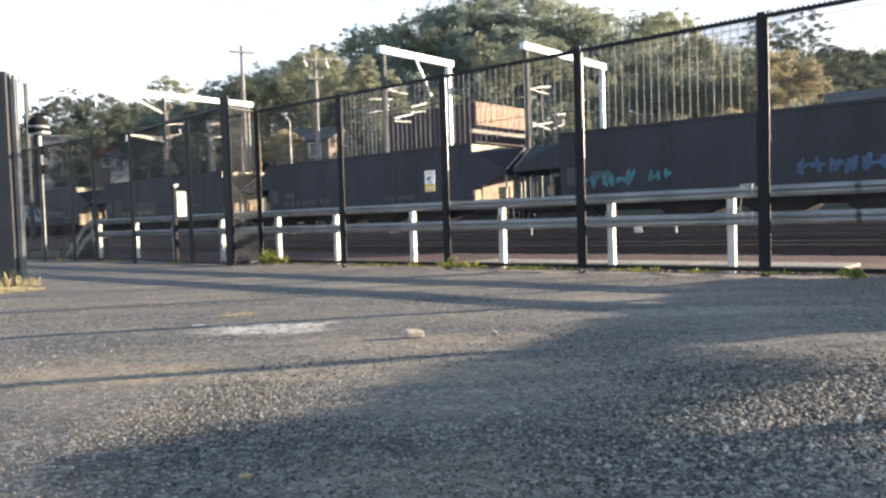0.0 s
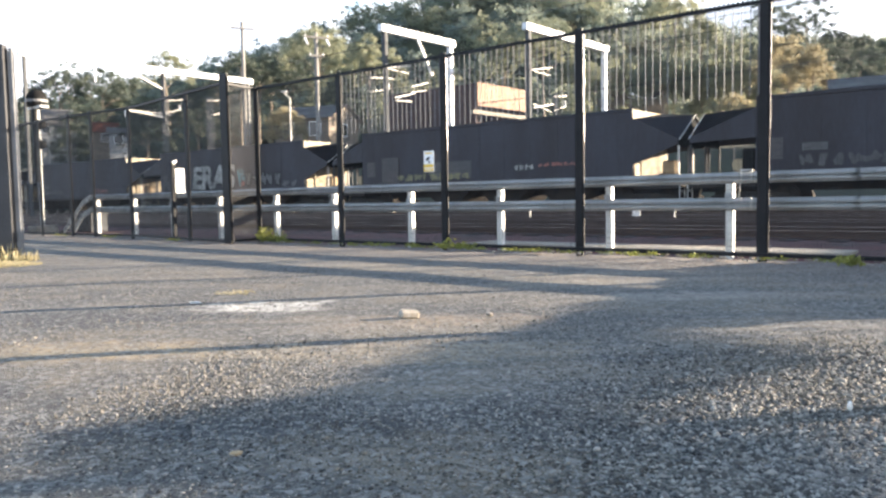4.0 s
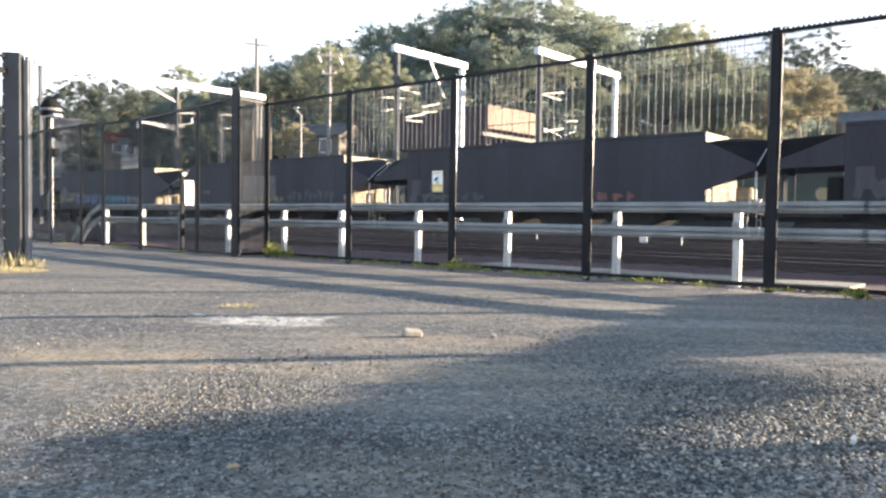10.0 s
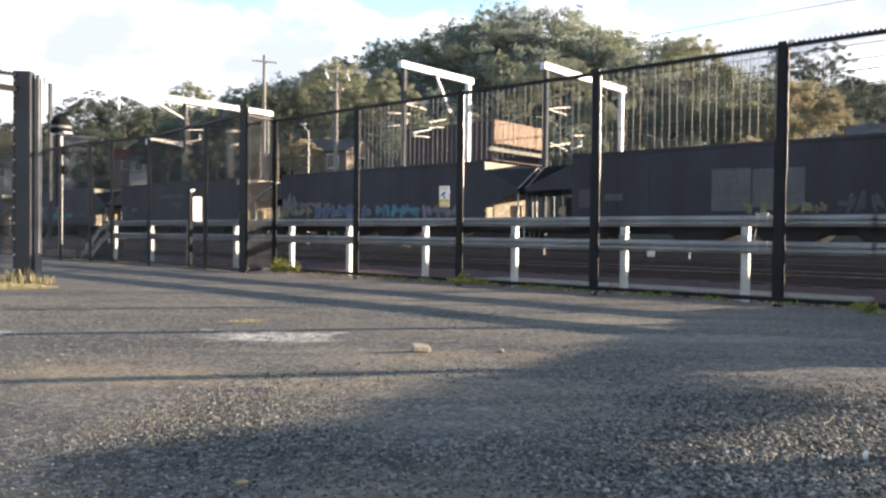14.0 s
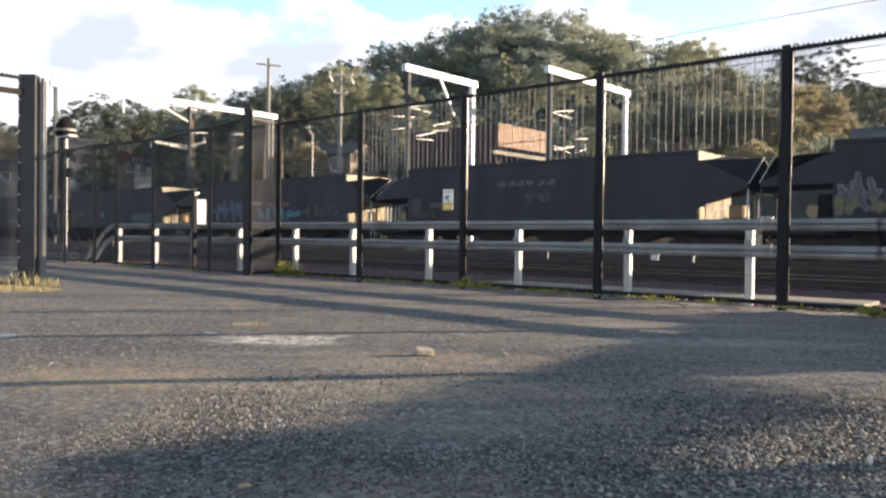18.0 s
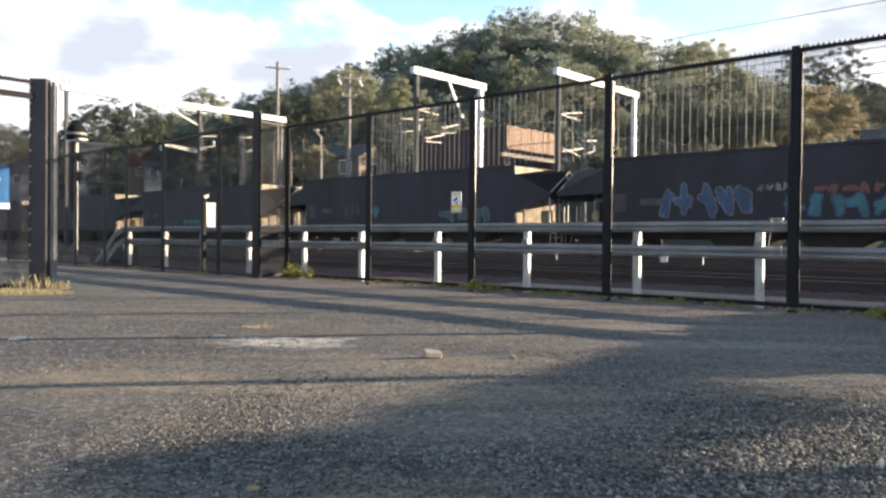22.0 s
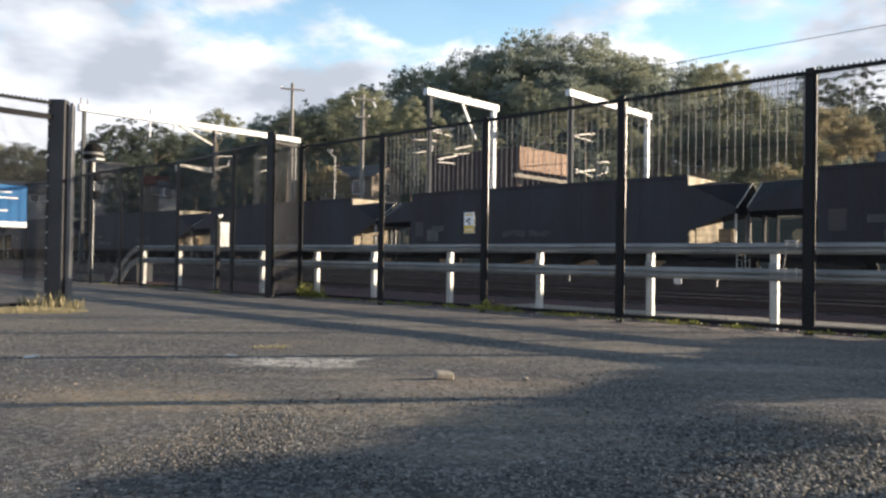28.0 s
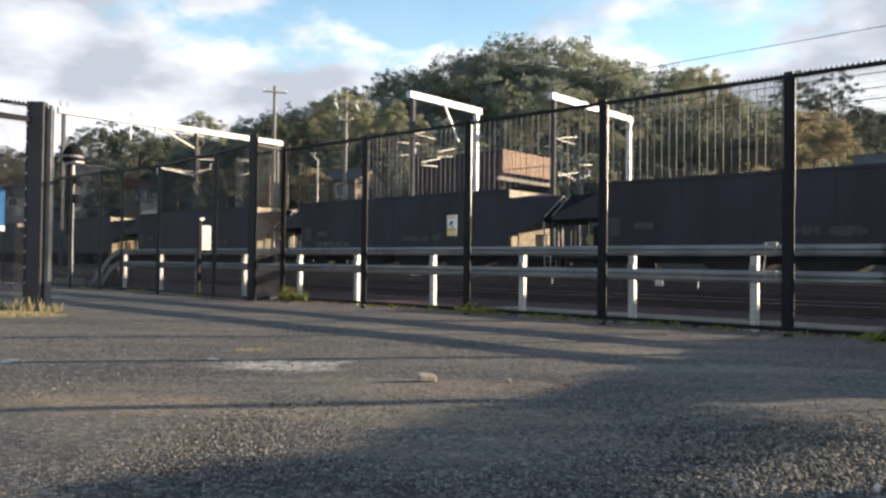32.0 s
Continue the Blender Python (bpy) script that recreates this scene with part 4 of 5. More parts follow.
            ws = part("wheelset", bm, M_UNDER, bogie)
            ws.matrix_basis = pose(xb + k, 0, 0.46 + RAIL_TOP)
            AXLES.append((ws, xb + k))
    return w


def train_place(k, t):
    """How far along the line the leading end wall of wagon k stands after t seconds."""
    return PITCH * k + TRAIN[0] + t * (TRAIN[1] + t * (TRAIN[2] + t * (TRAIN[3] + t * TRAIN[4])))


WAGONS = []
first_wagon = build_wagon()
for k in range(18):
    WAGONS.append(first_wagon if k == 0 else copy_thing(first_wagon, line_pose(train_place(k, 0), WAGON_D)))
first_wagon.matrix_basis = line_pose(train_place(0, 0), WAGON_D)


# ---- trees ----
def crown_points(rng, height, spread, clumps, per, low=0.5, puff=1.0, deep=0.3):
    """Leaf places and outward ways in uneven clumps, high and wide, with gaps between them."""
    pts, ways = [], []
    for i in range(clumps):
        a, r = rng.uniform(0, 2 * math.pi), spread * math.sqrt(rng.uniform(0.02, 1.0))
        zc = height * (0.97 - low * (r / spread) ** 1.6 * rng.uniform(0.6, 1.2) - rng.uniform(0, deep))
        c = np.array([r * math.cos(a), r * math.sin(a), zc])
        rr = spread * rng.uniform(0.11, 0.25) * puff
        v = rng.normal(size=(per, 3))
        v /= np.linalg.norm(v, axis=1, keepdims=True)
        ways.append(v * np.array([0.8, 0.8, 1.0]) + np.array([0, 0, 0.15]))
        v = v * rr * rng.uniform(0.1, 1.2, size=(per, 1)) ** 0.6
        v[:, 2] *= 0.6
        pts.append(c + v)
    return np.concatenate(pts), np.concatenate(ways)


def tree_kind(seed, height, spread, clumps, per, leaf, material, trunk_r=0.22, puff=1.0, stem=0.62, low=0.5, deep=0.3):
    rng = np.random.default_rng(seed)
    t = thing("tree", pose(0, 0, -500), "tall gum tree with an open uneven crown", "tree", "gum trees")
    bm = B()
    rod(bm, (0, 0, -height * 1.3), (0, 0, -0.45), trunk_r * 1.2, trunk_r, 8, False)
    p, r = Vector((0, 0, -0.5)), trunk_r
    lean = Vector((rng.uniform(-0.1, 0.1), rng.uniform(-0.1, 0.1), 1)) if spread > 1 else Vector((0, 0, 1))
    for i in range(5):
        q = p + lean * (height * stem / 5) + Vector((rng.uniform(-0.15, 0.15), rng.uniform(-0.15, 0.15), 0))
        rod(bm, p, q, r, r * 0.84, 8, False)
        p, r = q, r * 0.84
        if i >= 1:
            for _ in range(2):
                a = rng.uniform(0, 2 * math.pi)
                e = q + Vector((math.cos(a) * spread * 0.6, math.sin(a) * spread * 0.6, height * rng.uniform(0.08, 0.22)))
                mid = q.lerp(e, 0.5) + Vector((0, 0, height * 0.03))
                rod(bm, q, mid, r * 0.55, r * 0.35, 6, False)
                rod(bm, mid, e, r * 0.35, r * 0.12, 5, False)
    part("trunk", bm, M_BARK, t)
    pts, ways = crown_points(rng, height, spread, clumps, per, low, puff, deep)
    quads("crown", pts, ways, rng.uniform(0.6, 1.4, len(pts)) * leaf, material, t, seed)
    return t


KINDS = [tree_kind(11, 14, 5.2, 90, 230, 0.16, M_LEAF[3]), tree_kind(12, 16, 5.0, 95, 230, 0.16, M_LEAF[1]), tree_kind(13, 10, 4.6, 100, 210, 0.14, M_LEAF[2], 0.16),
         tree_kind(14, 18, 4.2, 76, 230, 0.17, M_LEAF[1]), tree_kind(15, 13, 6.0, 110, 230, 0.17, M_LEAF[1]),
         tree_kind(21, 14, 5.0, 110, 150, 0.13, M_LEAF[3], 0.2, 0.75, 0.7, 0.3, 0.2), tree_kind(22, 14, 5.0, 110, 170, 0.13, M_LEAF[1], 0.2, 0.8, 0.7, 0.36, 0.2),
         tree_kind(23, 16, 4.4, 80, 130, 0.13, M_LEAF[3], 0.2, 0.65, 0.72, 0.35, 0.35)]
SIZES = [(14, 5.2), (16, 5.0), (10, 4.6), (18, 4.2), (13, 6.0), (14, 5.0), (14, 5.0), (16, 4.4)]
used_kind = set()


def plant(kind, x, y, top, wide, turn):
    """A tree of one kind, with its crown's top at a height and its crown so many metres wide."""
    high, spread = SIZES[kind]
    scale = wide / ((1.6 if kind == 7 else 2.0) * spread)
    src = KINDS[kind]
    m = pose(x, y, min(top - high * scale, hill_height(x, y) + 1.2 * high * scale), 0, 0, turn)
    if kind in used_kind:
        t = copy_thing(src, m)
    else:
        used_kind.add(kind)
        t = src
        t.matrix_basis = m
    t.scale = (scale, scale, scale)
    if kind in (2, 4, 1, 6):
        t["label"] = "golden sunlit gum tree beyond the tracks" if kind == 2 else "olive green gum tree with an open crown"
    return t


# kind, x, y, height of the crown's top, width of the crown
TREES = [(5, -67.3, 138, 25.5, 10.7), (5, -61.3, 142, 26.6, 12.5), (7, -70.7, 150, 30.2, 6.1), (5, -69.8, 135, 21.3, 6.7), (0, -59.7, 150, 26.5, 10.7), (6, -44.1, 128, 26.7, 8.4),
         (5, -38.2, 135, 24.6, 5.2), (0, -37.1, 120, 19.8, 8.3), (0, -44.3, 118, 18.0, 8.3), (0, -56.7, 126, 18.2, 11.2), (5, -28.2, 112, 22.7, 5.9), (5, -26.5, 116, 26.1, 5.6),
         (0, -26.0, 122, 24.7, 7.3), (6, -16.7, 108, 26.2, 9.8), (1, -14.0, 112, 25.3, 5.0), (0, -21.7, 118, 24.0, 9.7), (2, -12.8, 66, 12.4, 3.9), (3, -7.1, 80, 19.4, 3.9),
         (3, -8.8, 84, 18.0, 3.7), (0, -9.7, 78, 13.9, 4.6), (1, -5.3, 90, 19.3, 4.0), (0, -2.3, 80, 13.4, 3.5), (6, 15.2, 110, 27.0, 9.0), (1, 9.7, 110, 24.8, 5.7),
         (6, 28.1, 92, 25.7, 7.4), (1, 30.2, 90, 22.7, 6.3), (0, 32.3, 120, 31.2, 5.5), (7, 36.9, 86, 23.7, 4.4), (7, 42.2, 88, 24.4, 5.0), (7, 38.5, 84, 21.6, 7.5),
         (5, 43.1, 86, 21.9, 4.2), (2, 33.9, 75, 17.0, 7.3), (2, 35.4, 73, 15.0, 3.8), (1, 31.1, 82, 17.5, 9.7), (4, 28.8, 84, 16.9, 7.2), (4, 24.0, 82, 16.5, 6.9),
         (4, 32.1, 80, 15.6, 6.3), (2, 23.1, 60, 9.0, 3.0), (0, 49.2, 96, 21.2, 5.9), (0, 54.6, 100, 21.4, 5.9), (1, 21.6, 92, 18.0, 6.3), (4, 17.2, 94, 18.3, 5.6),
         (0, 66.0, 112, 23.9, 8.6), (4, 76.2, 118, 26.1, 11.4), (0, -74.0, 130, 20.4, 12.1), (5, -78.6, 128, 20.5, 9.9), (4, -86.7, 130, 22.6, 13.8), (0, 88.2, 124, 26.6, 13.4)]
         
for i, row in enumerate(TREES):
    plant(*row, i * 67 % 360)


def far_woods():
    rng = np.random.default_rng(77)
    groups = {0: ([], [], []), 1: ([], [], [])}
    count = 0
    while count < 850:
        x, y = rng.uniform(-190, 190), rng.uniform(100, 256)
        if abs(x) > 0.66 * y:
            continue
        h = hill_height(x, y)
        if h < 7:
            continue
        count += 1
        hh, sp = rng.uniform(8, 14), rng.uniform(3.2, 5.4)
        p, way = crown_points(rng, hh, sp, 30, 34, 0.5, 1.5)
        p = p + np.array([x, y, h - 2.0])
        g = groups[int(rng.uniform() < 0.3)]
        g[0].append(p)
        g[2].append(way)
        g[1].append(rng.uniform(0.2, 0.48, len(p)))
    for k, (pts, sizes, ways) in groups.items():
        ob = quads("far_woods", np.concatenate(pts), np.concatenate(ways), np.concatenate(sizes), M_LEAF[k], None, 5 + k)
        tagged(ob, "dense dark green eucalypt forest covering the hill" if k == 0 else "lighter olive gum crowns scattered through the forest", "forest", kind="stuff")


far_woods()


# ---- houses and railway buildings ----
def gable_house(x, y, turn, length, depth, base, eaves, ridge, wall, roof, label, windows=2, category="house"):
    h = thing("house", pose(x, y, 0, 0, 0, turn), label, category, "houses on the slope")
    bm = B()
    box(bm, -length / 2, length / 2, -depth / 2, depth / 2, base, eaves)
    for sx in (-1, 1):
        prism_pts = [(-depth / 2, eaves), (depth / 2, eaves), (0, ridge)]
        q = [bm.verts.new((sx * length / 2, a, z)) for a, z in prism_pts]
        bm.faces.new(q)
    part("wall", bm, wall, h)
    bm = B()
    o = 0.45
    for sy in (-1, 1):
        drop = (ridge - eaves) * o / (depth / 2)
        q = [bm.verts.new(v) for v in ((-length / 2 - o, 0, ridge + 0.02), (length / 2 + o, 0, ridge + 0.02), (length / 2 + o, sy * (depth / 2 + o), eaves - drop + 0.02), (-length / 2 - o, sy * (depth / 2 + o), eaves - drop + 0.02))]
        bm.faces.new(q)
    bmesh.ops.solidify(bm, geom=bm.faces[:], thickness=0.12)
    part("roof", bm, roof, h)
    for i in range(windows):
        xc = -length / 2 + length * (i + 0.5) / windows
        bm = B()
        box(bm, xc - 0.62, xc + 0.62, -depth / 2 - 0.05, -depth / 2 + 0.02, eaves - 1.75, eaves - 0.45)
        fr = part("window", bm, M_WHITE, h)
        bm = B()
        box(bm, xc - 0.54, xc + 0.54, -depth / 2 - 0.06, -depth / 2 - 0.052, eaves - 1.67, eaves - 0.53)
        part("pane", bm, M_PANE, fr)
    for i, sx in enumerate((-1, 1)):
        bm = B()
        box(bm, sx * length / 2 - 0.04, sx * length / 2 + 0.04, -0.6, 0.6, eaves - 1.7, eaves - 0.5)
        fr = part("window", bm, M_WHITE, h)
        bm = B()
        box(bm, sx * length / 2 - 0.05, sx * length / 2 + 0.05, -0.52, 0.52, eaves - 1.62, eaves - 0.58)
        part("pane", bm, M_PANE, fr)
    return h


gable_house(-64.5, 131, 30, 6, 6, 6.0, 14.4, 17.0, M_WALL_WHITE, M_ROOF_GREY, "white weatherboard house with a pale tin roof")
gable_house(-51, 119, 25, 3.4, 4, 4.0, 12.0, 13.4, M_BRICKWALL, M_ROOF_RED, "cream house with a terracotta tiled roof", 1)
gable_house(-48, 117, 20, 2.6, 3.5, 6.0, 11.6, 12.4, M_WALL_WHITE, M_ROOF_GREY, "small white house with a dark window", 1)
gable_house(-11.4, 74, -20, 5.6, 6.0, 4.5, 8.5, 9.8, M_BRICKWALL, M_ROOF_GREY, "cream brick house with a grey gable roof")
gable_house(24.2, 96, 15, 6.5, 6, 9.0, 14.2, 16.0, M_BRICKWALL, M_ROOF_GREY, "cream house with a balcony high on the slope")
gable_house(38.5, 62, -25, 12, 7, 3.5, 8.9, 10.2, M_WALL_PINK, M_ROOF_GREY, "pinkish rendered house with a low grey roof", 4)
gable_house(-74, 122, 30, 6, 6, 4.0, 10.8, 12.6, M_WALL_WHITE, M_ROOF_GREY, "pale house behind the trees on the slope")


def loading_bin():
    """A rusty overhead bin on stilts; its lit face looks along the line. Lit and shaded sides differ in colour."""
    b = thing("loading_bin", line_pose(0, 0), "rusty corrugated steel loading bin raised on stilts", "loading bin")
    s, d = 36.5, 47.7
    length, width = 9.5, 7.5
    for i in range(12):
        bm = B()
        w = width / 12
        box(bm, -s - 0.06 if i % 2 else -s - 0.02, -s + 0.08, d + i * w, d + (i + 1) * w - 0.01, 7.95, 9.75, 0.01)
        part("panel", bm, M_RUST_LIT, b)
    bm = B()
    box(bm, -s - length, -s - 0.07, d, d + 0.08, 6.6, 9.7)
    box(bm, -s - length, -s - 0.07, d + width - 0.08, d + width, 6.6, 9.7)
    box(bm, -s - length, -s - length + 0.06, d, d + width, 6.6, 9.7)
    box(bm, -s - length, -s - 0.07, d + 0.1, d + width - 0.1, 6.6, 6.7)
    part("bin_wall", bm, M_RUST_SHADED, b)
    for i in range(14):
        bm = B()
        x = -s - 0.4 - i * 0.66
        box(bm, x - 0.05, x + 0.05, d - 0.05, d, 6.65, 9.68)
        part("rib", bm, M_RUST_SHADED, b)
    bm = B()
    box(bm, -s - 0.2, -s + 0.1, d - 0.6, d + width + 0.2, 7.3, 7.6, 0.02)
    part("beam", bm, M_CONCRETE, b, "pale concrete bearing beam")
    for x in (-s - 0.3, -s - length + 0.4):
        for y in (d + 0.6, d + width - 0.4):
            bm = B()
            lattice(bm, (x, y, -0.1), (x, y, 8.2), 0.16, 9)
            part("stilt", bm, M_MAST, b)


loading_bin()


# ---- poles, masts and signals ----
def power_pole(x, y, base, top, arms, turn=25):
    p = thing("power_pole", pose(x, y, 0, 0, 0, turn), "weathered timber power pole with crossarms", "power pole", "power poles")
    bm = B()
    rod(bm, (0, 0, base - 1), (0, 0, top), 0.2, 0.14, 10)
    part("shaft", bm, M_WOOD, p)
    for z, half in arms:
        bm = B()
        box(bm, -half, half, -0.2, -0.08, z - 0.07, z + 0.07, 0.01)
        arm = part("crossarm", bm, M_WOOD, p)
        for x in (0.1 - half, half - 0.1):
            bm = B()
            rod(bm, (x, -0.14, z + 0.07), (x, -0.14, z + 0.22), 0.045, 0.03, 8)
            part("insulator", bm, M_WHITE, arm)
    return p


power_pole(-17.3, 70, 5, 16.9, ((16.3, 1.1),))
pp = power_pole(-9.2, 60, 3, 13.7, ((13.3, 1.0), (11.9, 0.6)))
for x in (-0.9, 0.8):
    bm = B()
    rod(bm, (x, -0.14, 13.2), (x + 0.15, -0.4, 12.7), 0.08, sides=10)
    part("fuse_switch", bm, M_WHITE, pp)


def mast(x, y, top, arm=0.0):
    m = thing("lattice_mast", pose(x, y, 0, 0, 0, ALONG), "grey steel lattice mast beside the tracks", "mast", "line masts")
    bm = B()
    lattice(bm, (0, 0, -0.1), (0, 0, top), 0.14, int(top / 0.7))
    part("shaft", bm, M_MAST, m)
    if arm:
        bm = B()
        rod(bm, (0, -0.2, top - 0.3), (0, arm, top - 0.1), 0.05, sides=6)
        rod(bm, (0, -0.2, top - 1.3), (0, arm * 0.8, top - 0.9), 0.04, sides=6)
        part("registration_arm", bm, M_GRIP, m)
        bm = B()
        rod(bm, (0, arm * 0.8, top - 0.95), (0, arm * 0.8, top - 0.5), 0.07, sides=8)
        part("insulator", bm, M_WHITE, m)


mast(-14.6, 50, 7.6, 1.4)
mast(-4.6, 55, 9.7, 2.2)
mast(-3.4, 52, 6.4)
mast(8.6, 56, 8.3, 1.6)
mast(-21.0, 60, 9.0, 1.6)


def street_lamp(x, y, top, reach, turn):
    l = thing("street_lamp", pose(x, y, 0, 0, 0, turn), "pale steel street lamp with a short arm", "street lamp", "street lamps")
    bm = B()
    rod(bm, (0, 0, -0.2), (0, 0, top), 0.06, 0.04, 8)
    part("pole", bm, M_GRIP, l)
    bm = B()
    rod(bm, (0, 0, top - 0.1), (reach, 0, top + 0.35), 0.04, sides=6)
    part("arm", bm, M_GRIP, l)
    bm = B()
    box(bm, reach - 0.1, reach + 0.25, -0.1, 0.1, top + 0.3, top + 0.4, 0.03)
    part("lamp_head", bm, M_WHITE, l)


street_lamp(-8.5, 45, 6.8, -0.4, 0)
street_lamp(18.9, 70, 9.6, -1.3, 0)
street_lamp(6.6, 88, 14.0, 0.8, 0)


def signal():
    g = thing("railway_signal", pose(-11.3, 22.0, 0, 0, 0, ALONG), "railway signal with a black round-topped head on a pale pole", "railway signal")
    bm = B()
    rod(bm, (0, 0, -0.1), (0, 0, 3.6), 0.06, sides=10)
    part("pole", bm, M_GALV, g)
    bm = B()
    rod(bm, (0, -0.07, 1.45), (0, -0.07, 3.5), 0.075, sides=10)
    part("conduit", bm, M_FENCE, g)
    bm = B()
    r = bmesh.ops.create_uvsphere(bm, u_segments=20, v_segments=12, radius=0.27, matrix=Matrix.Translation((0, 0, 3.78)))
    for v in r["verts"]:
        if v.co.z < 3.78:
            v.co.z = 3.78 - 0.03 * min(1, (3.78 - v.co.z) / 0.1)
    head = part("head", bm, M_BLACK, g, smooth=True)
    bm = B()
    rod(bm, (0, 0, 3.69), (0, 0, 3.755), 0.29, sides=20)
    part("pale_band", bm, M_MAST, head)
    bm = B()
    rod(bm, (0, 0, 3.56), (0, 0, 3.685), 0.27, sides=20)
    part("hood", bm, M_BLACK, head)
    for z in (3.05, 2.5):
        bm = B()
        box(bm, -0.02, 0.34, -0.1, 0.1, z - 0.12, z + 0.12, 0.05)
        part("side_lamp", bm, M_BLACK, g)
    bm = B()
    box(bm, -0.3, 0.3, -0.3, 0.3, -0.1, 0.2, 0.02)
    part("foot", bm, M_CONCRETE, g)
    bm = B()
    box(bm, -0.35, 0.5, -0.12, 0.12, 3.5, 3.56)
    part("bracket", bm, M_GALV, g)


signal()


def cabinet(s, d, w, h, label, shell):
    c = thing("equipment_cabinet", line_pose(s, d), label, "cabinet", "trackside cabinets")
    bm = B()
    box(bm, -w / 2, w / 2, -0.25, 0.25, 0.0, h, 0.02)
    part("body", bm, shell, c)
    bm = B()
    box(bm, -w / 2 + 0.05, w / 2 - 0.05, -0.27, -0.25, 0.08, h - 0.08, 0.006)
    door = part("door", bm, shell, c)
    bm = B()
    rod(bm, (w / 2 - 0.12, -0.285, h * 0.5), (w / 2 - 0.12, -0.285, h * 0.62), 0.012, sides=6)
    part("handle", bm, M_BLACK, door)
    bm = B()
    box(bm, -w / 2 - 0.05, w / 2 + 0.05, -0.3, 0.3, h, h + 0.05, 0.01)
    part("lid", bm, shell, c)


cabinet(22.1, 10.5, 0.8, 0.5, "low grey steel trackside cabinet", M_LATTICE)
cabinet(23.6, 10.9, 0.9, 0.33, "low pale concrete trackside box", M_CONCRETE)


# ---- signs and camera on the fences ----
def cctv_sign():
    p = on_line(8.02, FENCE_D - 0.03, 1.36)
    g = thing("camera_notice", pose(p.x, p.y, p.z, 0, 0, ALONG), "white and yellow camera notice fixed on the fence", "sign")
    bm = B()
    box(bm, -0.105, 0.105, -0.008, 0.0, -0.165, 0.165, 0.003)
    part("plate", bm, M_WHITE, g)
    bm = B()
    box(bm, -0.098, 0.098, -0.013, -0.0085, -0.158, -0.045)
    part("yellow_band", bm, M_YELLOW, g)
    bm = B()
    box(bm, -0.07, 0.07, -0.013, -0.0085, 0.115, 0.14)
    part("text_bar", bm, M_YELLOW, g)
    bm = B()
    box(bm, -0.05, 0.035, -0.013, -0.0085, 0.0, 0.035, m=Matrix.Translation((0, 0, 0.03)) @ Matrix.Rotation(radians(-35), 4, "Y"))
    box(bm, 0.0, 0.02, -0.0135, -0.0088, -0.035, 0.01)
    part("camera_symbol", bm, M_BLACK, g)
    for z in (-0.1, -0.125):
        bm = B()
        box(bm, -0.08, 0.08, -0.016, -0.0135, z - 0.006, z + 0.006)
        part("text_bar", bm, M_WHITE, g)


cctv_sign()


def white_notice():
    g = thing("notice_post", pose(-5.5, 16.1, 0, 0, 0, 50), "slim dark post with a blank white notice and a small camera", "sign")
    bm = B()
    box(bm, -0.04, 0.04, 0.0, 0.08, -0.05, 1.62, 0.006)
    part("post", bm, M_FENCE, g)
    bm = B()
    box(bm, 0.02, 0.24, -0.02, -0.008, 0.98, 1.5, 0.003)
    part("plate", bm, M_WHITE, g)
    bm = B()
    rod(bm, (-0.07, -0.06, 1.6), (0.06, 0.0, 1.64), 0.035, sides=10)
    cam_body = part("camera_body", bm, M_WHITE, g)
    bm = B()
    rod(bm, (-0.09, -0.07, 1.594), (-0.07, -0.06, 1.6), 0.03, sides=10)
    part("lens", bm, M_BLACK, cam_body)


white_notice()


def blue_sign():
    c = Vector((-6.15, 10.95, 0)) - N * 0.42
    g = thing("blue_notice", pose(c.x, c.y, 0, 0, 0, math.degrees(math.atan2(N.y, N.x))), "blue notice board with a white foot band on the fence", "sign")
    bm = B()
    box(bm, -1.1, 0.0, -0.05, -0.035, 1.13, 1.72, 0.004)
    part("plate", bm, M_BLUE, g)
    bm = B()
    box(bm, -1.1, 0.0, -0.058, -0.0505, 1.13, 1.21)
    part("foot_band", bm, M_WHITE, g)
    for z, a, bb in ((1.62, -0.9, -0.2), (1.54, -0.95, -0.12), (1.36, -0.9, -0.25), (1.3, -0.9, -0.35)):
        bm = B()
        box(bm, a, bb, -0.056, -0.0505, z - 0.012, z + 0.012)
        part("text_bar", bm, M_WHITE, g)


blue_sign()


# ---- overhead wires ----
def tube(bm, pts, r, sides=5):
    """A continuous round wire through the points."""
    rings = []
    for i, p in enumerate(pts):
        way = (pts[min(i + 1, len(pts) - 1)] - pts[max(i - 1, 0)]).normalized()
        side = way.cross(Vector((0, 0, 1))).normalized()
        up = side.cross(way)
        rings.append([bm.verts.new(p + (side * math.cos(2 * math.pi * k / sides) + up * math.sin(2 * math.pi * k / sides)) * r) for k in range(sides)])
    for a, b in zip(rings, rings[1:]):
        for k in range(sides):
            bm.faces.new((a[k], a[(k + 1) % sides], b[(k + 1) % sides], b[k]))


def wires():
    for d, z, r in ((25.95, 5.86, 0.013), (25.95, 6.2, 0.01), (25.95, 6.65, 0.013), (25.95, 8.02, 0.012), (31.8, 5.7, 0.012), (31.8, 6.5, 0.012), (38.0, 5.8, 0.012), (38.0, 6.6, 0.012)):
        w = B()
        tube(w, [on_line(-50 + 10 * i, d, z + 0.05 * math.cos(i * 1.2)) for i in range(19)], r)
        tagged(link("overhead_wire", w, M_WIRE_LINE), "thin dark overhead electric wire above the tracks", "wire", "overhead wires")


wires()


